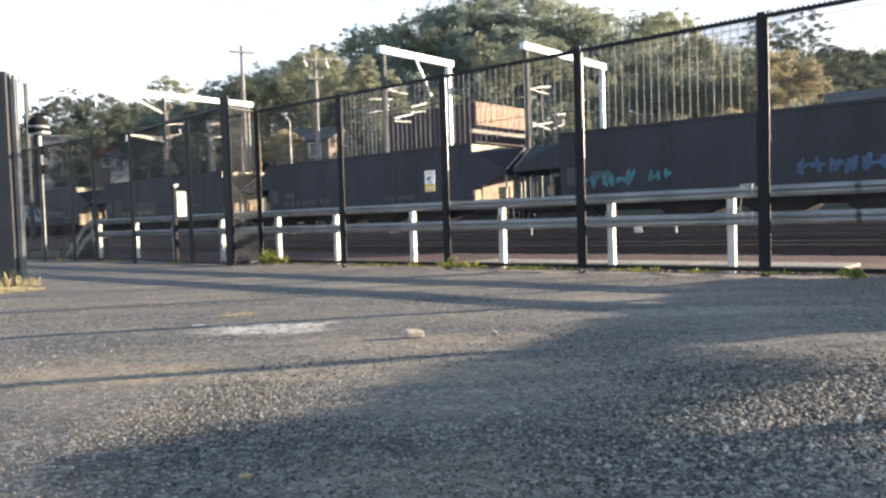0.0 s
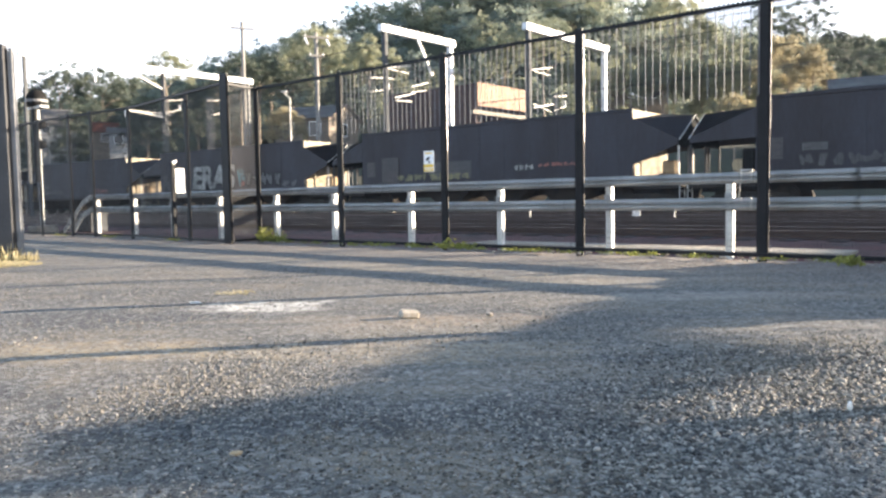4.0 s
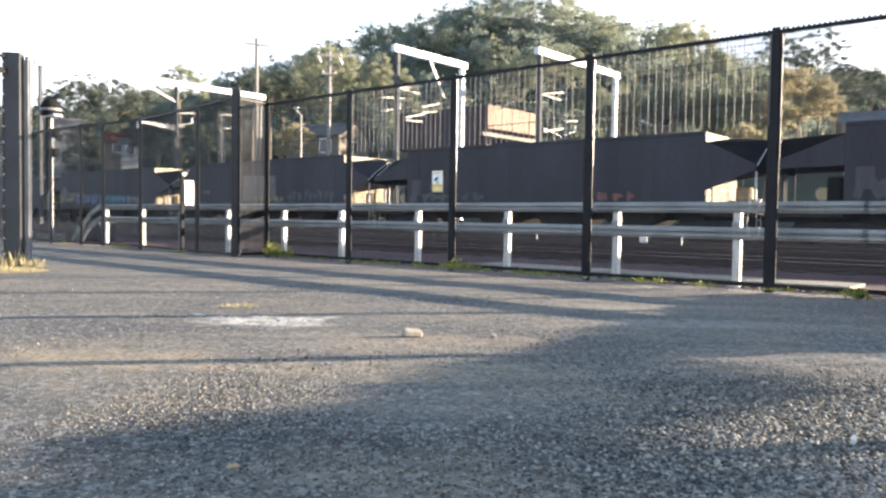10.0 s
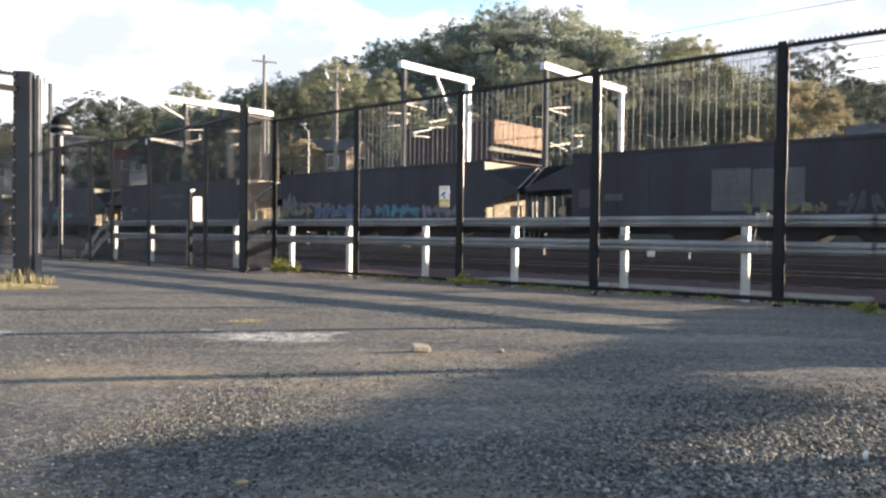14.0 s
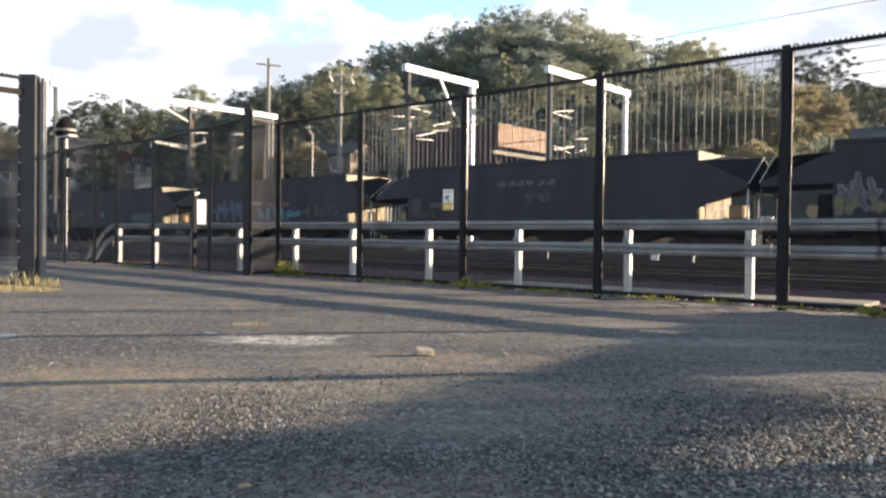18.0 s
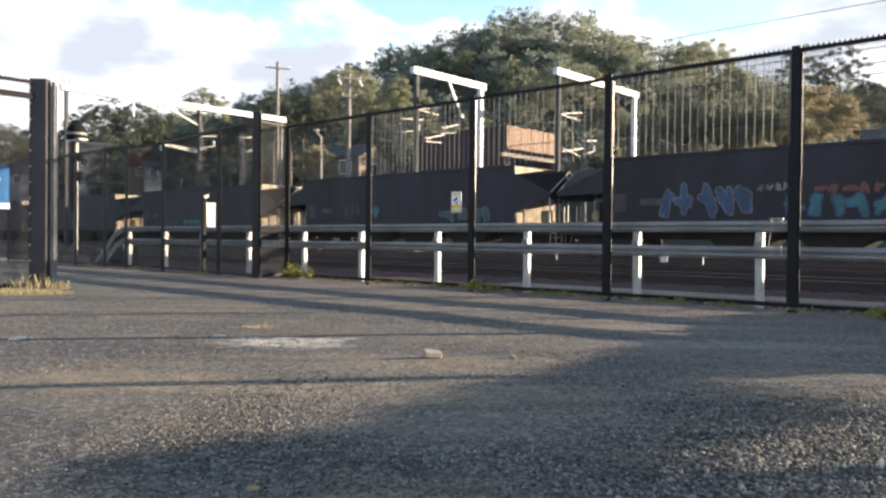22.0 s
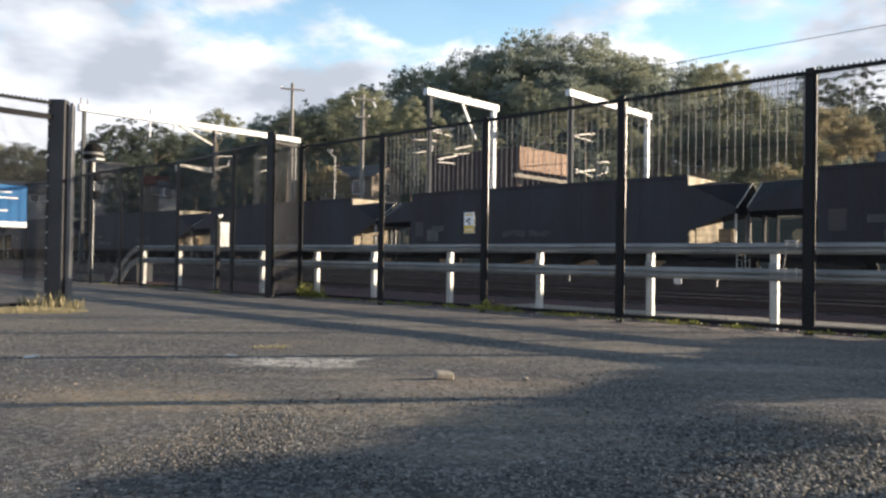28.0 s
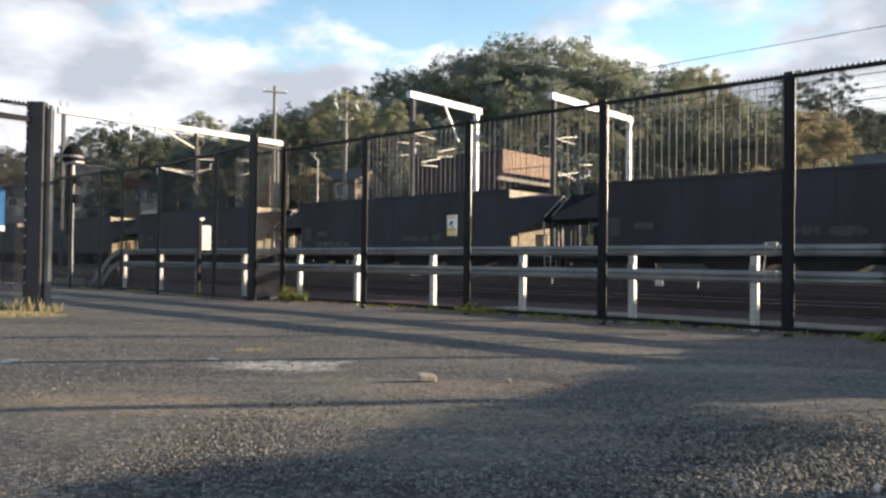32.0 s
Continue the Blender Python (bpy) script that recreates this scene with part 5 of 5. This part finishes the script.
# ---- ragged shrubs behind the guard rail, out of view, added to shade the yard ----
def shrubs():
    rng = np.random.default_rng(63)
    runs = ((-8.2, -6.2, 2.05, 2400), (-6.3, -5.1, 2.04, 2200), (-5.2, -4.6, 1.92, 1500), (-4.7, -3.42, 1.69, 3200), (-3.4, -1.9, 0.85, 5000), (-2.0, -0.2, 0.25, 4200), (-0.35, 0.75, 0.15, 2600))
    for n, (s0, s1, low, count) in enumerate(runs):
        mid = (s0 + s1) / 2
        t = thing("shrub", line_pose(mid, 10.95), "unseen ragged shrub on thin stems behind the guard rail, added to shade the yard", "shrub", "shrubs by the track")
        bm = B()
        for k in range(4):
            x = (k - 1.5) * (s1 - s0) * 0.2
            rod(bm, (x * 0.3, 0.0, -0.05), (x, 0.05, low + 0.2), 0.012, 0.007, 6)
        part("stems", bm, M_BARK, t)
        u = rng.uniform(-0.5, 0.5, count)
        # the crowns step down along the fence, which shapes the shadow's edge
        top = np.interp(mid - u * (s1 - s0), (-8, -5, -4.7, -4.1, -3.4, -2.4, -0.3, 0.8), (2.26, 2.28, 2.08, 1.93, 1.75, 1.48, 0.95, 0.72))
        rag = 0.035 * np.sin(u * 23 + n) + 0.035 * np.sin(u * 61 + 2 * n)
        v = rng.uniform(0, 1, count) ** 0.8
        h = low - 0.04 * np.sin(u * 37) + (top + rag - low) * v
        pts = np.stack([u * (s1 - s0), rng.normal(size=count) * 0.2, h], 1)
        ways = np.stack([u * 2, rng.normal(size=count) * 0.5, 0.3 + v], 1)
        quads("crown", pts, ways, rng.uniform(0.6, 1.4, count) * 0.055, M_LEAF[1], t, 90 + n)


shrubs()


# ---- weeds, dry grass and stones ----
def blades(name, x, y, rx, ry, count, height, material, label, category, seed, flat=0.5):
    rng = np.random.default_rng(seed)
    a, r = rng.uniform(0, 2 * math.pi, count), np.sqrt(rng.uniform(0, 1, count))
    px, py = x + rx * r * np.cos(a), y + ry * r * np.sin(a)
    h = height * rng.uniform(0.35, 1.0, count) * (1.1 - 0.6 * r)
    lean = rng.normal(size=(count, 2)) * flat * h[:, None]
    w = rng.uniform(0.004, 0.012, count) * (height / 0.18)
    th = rng.uniform(0, math.pi, count)
    dx, dy = np.cos(th) * w, np.sin(th) * w
    z0 = np.full(count, -0.005)
    v = np.stack([np.stack([px - dx, py - dy, z0], 1), np.stack([px + dx, py + dy, z0], 1),
                  np.stack([px + lean[:, 0] * 0.5 + dx, py + lean[:, 1] * 0.5 + dy, h * 0.6], 1), np.stack([px + lean[:, 0], py + lean[:, 1], h], 1)], 1).reshape(-1, 3)
    me = bpy.data.meshes.new(name)
    me.from_pydata(v.tolist(), [], [(4 * i, 4 * i + 1, 4 * i + 2, 4 * i + 3) for i in range(count)])
    me.materials.append(material)
    tagged(new(name, me), label, category, kind="stuff")


def along_fence(s, d):
    p = on_line(s, d)
    return p.x, p.y


def weed_clump(x, y, r, h, count, seed):
    """A low broad-leaved weed: small leaves along uneven stems."""
    rng = np.random.default_rng(seed)
    stems = 7 + count // 30
    sa, sq = rng.uniform(0, 2 * math.pi, stems), np.sqrt(rng.uniform(0, 1, stems))
    top = h * rng.uniform(0.3, 1.15, stems) * (1.1 - 0.5 * sq)
    k = rng.integers(0, stems, count)
    f = rng.uniform(0.1, 1.0, count)
    a = sa[k] + rng.normal(size=count) * 0.25
    q = sq[k] * (0.45 + 0.55 * f) * r
    pts = np.stack([x + q * np.cos(a), y + q * np.sin(a), 0.01 + top[k] * f], 1) + rng.normal(size=(count, 3)) * np.array([0.02, 0.02, 0.008])
    pts[:, 2] = np.maximum(pts[:, 2], 0.008)
    ways = np.stack([np.cos(a) * 0.6, np.sin(a) * 0.6, np.full(count, 0.7)], 1)
    ob = quads("weeds", pts, ways, rng.uniform(0.02, 0.06, count) * (0.5 + h * 1.8), M_WEED, None, seed)
    tagged(ob, "yellowish green weeds growing at the foot of the fence", "weeds", kind="stuff")


for i, (s, d, r, h, n) in enumerate([(12.0, 9.02, 0.26, 0.3, 420), (11.7, 9.1, 0.16, 0.2, 160), (7.5, 9.02, 0.22, 0.15, 220), (7.2, 9.05, 0.2, 0.12, 200), (1.9, 8.75, 0.15, 0.16, 220), (1.45, 8.85, 0.2, 0.19, 240),
                                     (6.3, 9.08, 0.3, 0.05, 120), (8.3, 9.08, 0.2, 0.07, 90), (4.4, 9.1, 0.35, 0.05, 130), (5.9, 9.1, 0.2, 0.06, 80), (3.7, 9.1, 0.2, 0.05, 70), (9.2, 9.1, 0.25, 0.05, 90), (14.5, 8.6, 0.3, 0.06, 90), (17.5, 8.85, 0.35, 0.07, 110), (19.8, 8.6, 0.3, 0.08, 100)]):
    x, y = along_fence(s, d)
    weed_clump(x, y, r, h, n, 30 + i)
for i in range(26):
    s = 2.2 + i * 0.38 + 0.15 * math.sin(i * 2.7)
    x, y = along_fence(s, 9.08 + 0.06 * math.sin(i * 1.9))
    weed_clump(x, y, 0.16 + 0.06 * math.sin(i * 3.1), 0.035 + 0.015 * math.sin(i * 5.3), 46, 70 + i)
blades("dry_grass", -5.9, 9.9, 0.75, 0.5, 1500, 0.085, M_DRY, "dry yellow grass tuft round the gate column", "grass", 51, 0.7)
blades("dry_grass", -6.1, 10.75, 0.5, 0.3, 200, 0.28, M_DRY, "tall dry grass stalks beside the gate column", "grass", 52, 0.25)
blades("dry_grass", -1.71, 6.41, 0.18, 0.09, 90, 0.045, M_DRY, "flattened tuft of dry yellow grass on the gravel", "grass", 54, 1.0)
blades("dry_grass", -7.3, 9.6, 1.0, 0.6, 900, 0.12, M_DRY, "dry yellow grass along the fence foot", "grass", 53, 0.7)


def stone_mesh(rng, n, xs, ys, zs, rs, name, material):
    """Crushed stones: squashed uneven octahedra."""
    base = np.array([(1, 0, 0), (-1, 0, 0), (0, 1, 0), (0, -1, 0), (0, 0, 1), (0, 0, -1)], float)
    tri = np.array([(0, 2, 4), (2, 1, 4), (1, 3, 4), (3, 0, 4), (2, 0, 5), (1, 2, 5), (3, 1, 5), (0, 3, 5)])
    k = rng.uniform(0.5, 1.3, (n, 6, 1))
    th = rng.uniform(0, 2 * math.pi, n)
    v = base[None] * k * rs[:, None, None] * np.array([1, 1, 0.62])
    c, s = np.cos(th)[:, None], np.sin(th)[:, None]
    x = v[:, :, 0] * c - v[:, :, 1] * s + xs[:, None]
    y = v[:, :, 0] * s + v[:, :, 1] * c + ys[:, None]
    z = v[:, :, 2] + zs[:, None] + rs[:, None] * 0.25
    verts = np.stack([x, y, z], 2).reshape(-1, 3)
    faces = (tri[None] + 6 * np.arange(n)[:, None, None]).reshape(-1, 3)
    me = bpy.data.meshes.new(name)
    me.vertices.add(len(verts))
    me.vertices.foreach_set("co", verts.astype(np.float32).ravel())
    me.loops.add(3 * len(faces))
    me.loops.foreach_set("vertex_index", faces.astype(np.int32).ravel())
    me.polygons.add(len(faces))
    me.polygons.foreach_set("loop_start", np.arange(0, 3 * len(faces), 3, dtype=np.int32))
    me.update(calc_edges=True)
    me.materials.append(material)
    return new(name, me)


def gravel():
    rng = np.random.default_rng(9)
    n = 125000
    y = 1.6 + 7.4 * rng.uniform(0, 1, n) ** 1.35
    x = y * rng.uniform(-0.66, 0.66, n)
    drift = np.sin(x * 1.9 + 0.6 * y) * np.sin(y * 2.3 - 0.8 * x + 1.0)
    heap = 1 / (1 + np.exp(-(x - 0.55 - 0.25 * (y - 2.4)) * 5))
    heap *= 1 / (1 + np.exp((y - 3.7) * 4))
    side = np.exp(-((x + 1.3) / 1.5) ** 4 - ((y - 3.3) / 0.85) ** 4)
    dense = np.clip(0.24 + 0.12 * drift + 0.8 * heap + 0.75 * side, 0, 1)
    for cx, cy, rx, ry in ((-1.7, 3.95, 0.8, 0.3), (-0.1, 3.8, 0.8, 0.3), (-1.3, 5.52, 0.5, 0.3), (0.0, 4.8, 0.6, 0.2), (-0.95, 2.55, 0.75, 0.12)):
        dense *= 1 - 0.7 * np.exp(-((x - cx) / rx) ** 4 - ((y - cy) / ry) ** 4)
    keep = (rng.uniform(0, 1, n) < dense) & (x * N.x + y * N.y < 9.0)
    x, y = x[keep], y[keep]
    r = rng.uniform(0.0045, 0.0112, len(x)) * (0.72 + 0.5 * heap[keep]) * (1 + 0.5 * (rng.uniform(0, 1, len(x)) < 0.06))
    ob = stone_mesh(rng, len(x), x, y, np.zeros(len(x)), r, "gravel", M_STONE)
    tagged(ob, "loose grey crushed gravel strewn over the yard", "gravel", kind="stuff")
    n = 450
    y = 1.8 + 7 * rng.uniform(0, 1, n) ** 1.3
    x = y * rng.uniform(-0.66, 0.66, n)
    keep = x * N.x + y * N.y < 9.1
    x, y = x[keep], y[keep]
    ob = stone_mesh(rng, len(x), x, y, np.zeros(len(x)), rng.uniform(0.005, 0.011, len(x)), "pale_pebbles", M_PEBBLE)
    tagged(ob, "scattered pale pebbles on the yard", "pebbles", kind="stuff")
    s = rng.uniform(-4, 14, 700)
    d = FENCE_D + rng.normal(size=700) * 0.14 - 0.02
    px, py = U.x * s + N.x * d, U.y * s + N.y * d
    ob = stone_mesh(rng, 700, px, py, np.zeros(700), rng.uniform(0.012, 0.04, 700), "fence_rubble", M_PEBBLE)
    tagged(ob, "rubble and stones along the foot of the fence", "rubble", kind="stuff")


gravel()


def lump(name, x, y, size, material, label, category, seed):
    bm = B()
    bmesh.ops.create_icosphere(bm, subdivisions=2, radius=1.0)
    for v in bm.verts:
        k = 1 + 0.28 * noise.noise(v.co * 1.7 + Vector((seed, 0, 0)))
        v.co = Vector((v.co.x * size[0], v.co.y * size[1], v.co.z * size[2])) * k
    ob = link(name, bm, material)
    ob.matrix_basis = pose(x, y, size[2] * 0.75, 0, 0, seed * 40)
    tagged(ob, label, category)


lump("stone", 1.425, 2.63, (0.009, 0.008, 0.019), M_CHALK, "small white stone standing on the dark gravel", "stone", 1)
bm = B()
box(bm, -0.06, 0.06, -0.04, 0.04, 0.0, 0.055, 0.012)
for v in bm.verts:
    v.co += noise.noise_vector(v.co * 30) * 0.006
brick_bit = link("brick_piece", bm, M_PEBBLE)
brick_bit.matrix_basis = pose(-0.2, 4.9, -0.003, 0, 4, 20)
tagged(brick_bit, "broken pale piece of brick on the sandy patch", "brick")
lump("stone", 0.32, 4.95, (0.035, 0.02, 0.014), M_PEBBLE, "pale stone lying on the sandy patch", "stone", 3)
lump("stone", -1.86, 5.82, (0.05, 0.02, 0.008), M_CHALK, "flat white stone at the edge of the chalky patch", "stone", 4)
lump("stone", -0.62, 2.28, (0.02, 0.014, 0.008), M_TAN, "flat tan stone on the gravel", "stone", 5)
lump("stone", -3.25, 5.5, (0.07, 0.04, 0.012), M_CHALK, "flat white scrap on the gravel", "stone", 6)


# ---- graffiti on the wagons ----
def tag_letters(wagon, x0, x1, z0, z1, count, paint, seed, outline=None, label="faded graffiti letters"):
    """A row of swollen strokes, like sprayed letters, 4 mm proud of the side sheet."""
    rng = random.Random(seed)
    w = (x1 - x0) / count
    for layer, mt, grow, y in ((0, outline, 0.05, -0.027), (1, paint, 0.0, -0.032)):
        if mt is None:
            continue
        rng.seed(seed)
        bm = B()
        for i in range(count):
            cx = x0 + w * (i + 0.5)
            for _ in range(3):
                a = rng.uniform(-0.5, 0.5) + (0 if rng.random() < 0.6 else 1.4)
                hl = (z1 - z0) * rng.uniform(0.36, 0.5) if abs(a) < 0.8 else w * rng.uniform(0.3, 0.5)
                hw = w * rng.uniform(0.11, 0.2) + grow
                ox, oz = rng.uniform(-0.3, 0.3) * w, (z0 + z1) / 2 + rng.uniform(-0.12, 0.12) * (z1 - z0)
                hl += grow
                pts = []
                for k in range(10):
                    t = 2 * math.pi * k / 10
                    ex = hw * math.copysign(abs(math.cos(t)) ** 0.6, math.cos(t))
                    ez = hl * math.copysign(abs(math.sin(t)) ** 0.6, math.sin(t))
                    pts.append((cx + ox + ex * math.cos(a) + ez * math.sin(a), oz - ex * math.sin(a) + ez * math.cos(a)))
                bm.faces.new([bm.verts.new((x, y - 0.0002 * _, min(z1 + 0.1, max(z0 - 0.05, z)))) for x, z in pts])
        tagged(part("graffiti", bm, mt, wagon, label), kind="stuff")


def tag_word(wagon, word, x0, z0, size, wide, paint, edge, label):
    """Big swollen letters, sheared a little and drawn out along the wagon, over a darker outline."""
    for grow, y, mt in ((0.13, -0.028, edge), (0.07, -0.034, paint)):
        cu = bpy.data.curves.new("graffiti", "FONT")
        cu.body, cu.size, cu.offset, cu.extrude, cu.shear = word, size, grow, 0.002, 0.12
        tmp = bpy.data.objects.new("graffiti", cu)
        me = bpy.data.meshes.new_from_object(tmp)
        bpy.data.objects.remove(tmp)
        me.transform(Matrix.Translation((x0, y, z0)) @ Matrix.Rotation(radians(90), 4, "X") @ Matrix.Diagonal((wide, 1, 1, 1)))
        me.materials.clear()
        me.materials.append(mt)
        ob = new("graffiti", me)
        ob.parent = wagon
        tagged(ob, label)


def patch_plate(wagon, x0, x1, z0, z1, paint, label):
    bm = B()
    box(bm, x0, x1, -0.03, -0.024, z0, z1)
    part("paint_patch", bm, paint, wagon, label)


def graffiti():
    W = WAGONS
    tag_letters(W[0], -12.4, -10.3, 1.65, 2.25, 6, M_G_TEAL, 1, None, "teal graffiti letters")
    tag_letters(W[0], -9.9, -9.0, 1.8, 2.2, 3, M_G_TEAL, 2, None, "teal graffiti letters")
    tag_letters(W[0], -5.2, -2.0, 1.7, 2.2, 7, M_G_BLUE, 3, None, "blue graffiti letters")
    tag_letters(W[1], -12.0, -8.5, 1.55, 1.95, 8, M_G_DIM, 4)
    tag_letters(W[1], -5.0, -3.0, 1.55, 1.85, 5, M_G_DIM, 5)
    patch_plate(W[2], -12.0, -11.0, 1.5, 2.6, M_G_BROWN, "brown paint patch")
    patch_plate(W[2], -9.2, -7.0, 1.6, 2.3, M_G_DIM, "grey paint patch")
    tag_letters(W[2], -11.0, -7.0, 1.55, 1.85, 9, M_G_OCHRE, 6, None, "ochre graffiti letters")
    tag_letters(W[2], -4.9, -4.0, 1.8, 2.05, 4, M_G_SILVER, 7, None, "white graffiti letters")
    tag_letters(W[2], -3.8, -2.2, 1.9, 2.05, 6, M_G_RED, 8, None, "red graffiti letters")
    tag_word(W[3], "ERAS", -9.8, 1.6, 1.7, 1.07, M_G_SILVER, M_BLACK, "large silver graffiti letters")
    tag_letters(W[3], -12.9, -11.6, 1.55, 2.2, 4, M_G_DIM, 9, M_G_BROWN)
    tag_letters(W[3], -11.3, -10.1, 2.0, 2.65, 4, M_G_PINK, 10, M_BLACK, "pinkish graffiti letters")
    tag_letters(W[3], -10.7, -10.1, 1.5, 1.95, 2, M_G_TEAL, 45, None, "teal graffiti letters")
    tag_letters(W[3], -5.4, -4.75, 1.6, 2.65, 2, M_G_TEAL, 11, M_G_GREY, "teal graffiti letters")
    tag_letters(W[3], -5.2, -4.8, 1.6, 1.9, 1, M_G_RED, 46, None, "red graffiti blot")
    tag_letters(W[3], -4.7, -1.7, 1.55, 2.35, 5, M_G_GREY, 50, M_BLACK, "grey outlined graffiti strokes")
    tag_letters(W[3], -1.6, -0.6, 1.5, 1.85, 2, M_G_GREY, 12, None, "grey graffiti bubbles")
    tag_letters(W[4], -13.0, -9.0, 1.5, 1.9, 7, M_G_DIM, 13)
    tag_letters(W[4], -4.5, -2.4, 1.5, 1.85, 4, M_G_RED, 14, None, "dull red graffiti letters")
    patch_plate(W[5], -8.0, -6.75, 1.6, 2.95, M_G_GREY, "grey paint patch")
    patch_plate(W[5], -6.7, -5.15, 1.7, 2.9, M_G_GREY, "grey paint patch")
    tag_letters(W[5], -7.0, -4.5, 1.5, 1.85, 6, M_G_OCHRE, 47)
    tag_letters(W[5], -4.2, -0.6, 1.5, 2.1, 9, M_G_DIM, 15)
    tag_letters(W[6], -13.4, -10.8, 1.5, 2.15, 5, M_G_OCHRE, 41, M_G_BROWN, "ochre graffiti letters")
    tag_letters(W[6], -10.6, -6.6, 1.5, 2.1, 7, M_G_BLUE, 42, M_G_LILAC, "blue and lilac graffiti letters")
    tag_letters(W[6], -6.4, -3.6, 1.5, 2.05, 5, M_G_TEAL, 43, M_G_BLUE, "teal and blue graffiti letters")
    tag_letters(W[6], -3.4, -1.2, 1.5, 2.0, 4, M_G_LILAC, 44, M_G_GREY, "lilac graffiti letters")
    tag_letters(W[6], -11.8, -9.5, 2.0, 2.3, 5, M_G_PINK, 17, None, "pinkish graffiti letters")
    tag_letters(W[7], -8.2, -5.5, 2.8, 3.0, 6, M_G_GREY, 18)
    tag_letters(W[6], -13.1, -12.0, 1.65, 2.7, 3, M_G_GREY, 49, M_G_LILAC)
    tag_letters(W[7], -6.9, -5.7, 2.1, 2.6, 2, M_G_DIM, 19, None, "teal graffiti letters")
    tag_letters(W[7], -12.8, -11.6, 1.55, 1.9, 4, M_G_BROWN, 20)
    tag_letters(W[8], -11.1, -8.0, 1.6, 2.65, 5, M_G_BLUE, 21, M_G_LILAC, "dark blue graffiti letters")
    tag_letters(W[8], -7.9, -6.6, 2.35, 2.62, 7, M_G_SILVER, 22, None, "small white graffiti letters")
    tag_letters(W[8], -7.1, -3.5, 1.55, 2.25, 6, M_G_TEAL, 23, M_G_BLUE, "teal and blue graffiti bubbles")
    tag_letters(W[8], -6.2, -4.3, 2.2, 2.55, 5, M_G_RED, 24, None, "red graffiti letters")
    tag_letters(W[8], -3.4, -0.4, 1.6, 2.35, 6, M_G_BROWN, 25)
    tag_letters(W[9], -10.2, -9.0, 1.85, 2.4, 3, M_G_DIM, 48)
    tag_letters(W[9], -8.4, -7.8, 1.8, 2.3, 1, M_G_TEAL, 26, None, "teal graffiti letters")
    tag_letters(W[9], -3.8, -1.0, 1.55, 2.1, 4, M_G_GREY, 27, M_G_TEAL, "outlined graffiti letters")
    tag_letters(W[10], -11.5, -8.5, 1.5, 1.85, 7, M_G_DIM, 28)
    tag_letters(W[10], -8.0, -5.0, 1.5, 1.9, 6, M_G_TEAL, 29, None, "faint teal graffiti letters")
    patch_plate(W[11], -12.2, -11.5, 1.6, 2.1, M_G_GREY, "grey paint patch")
    for i, k in enumerate((11, 12, 13, 14)):
        tag_letters(W[k], -8.0 + i, -5.5 + i, 1.7, 2.0, 4, M_G_DIM, 30 + i)
    tag_letters(W[13], -12.0, -9.5, 1.5, 1.75, 5, M_G_GREY, 40)

    W[3]["label"] = "grimy dark grey coal hopper wagon with large silver graffiti letters"
    W[8]["label"] = "grimy dark grey coal hopper wagon with teal and blue graffiti"
    W[6]["label"] = "grimy dark coal hopper wagon with lilac, blue and ochre graffiti"
    W[0]["label"] = "grimy dark grey coal hopper wagon with small teal graffiti"
    W[5]["label"] = "grimy dark grey coal hopper wagon with grey paint patches"
    for k in (12, 15, 16, 17):
        W[k]["label"] = "grimy plain dark grey coal hopper wagon"


graffiti()


# ---- what moves ----
def motions():
    times = [0.5 * i for i in range(65)]
    for k, wagon in enumerate(WAGONS):
        walk(wagon, [(t, line_pose(train_place(k, t), WAGON_D)) for t in times])
    # the wheels turn with the way run; all axles of a place on the wagon turn alike
    steps = [i / 10 for i in range(321)]
    for axle, x in AXLES:
        walk(axle, [(t, pose(x, 0, 0.46 + RAIL_TOP, 0, math.degrees((train_place(0, 0) - train_place(0, t)) / 0.46), 0)) for t in steps])
        for other in bpy.data.objects:
            if other.data == axle.data and other != axle:
                other.rotation_mode = "QUATERNION"
                keys = other.animation_data_create()
                keys.action, keys.action_slot = axle.animation_data.action, axle.animation_data.action_slot


motions()
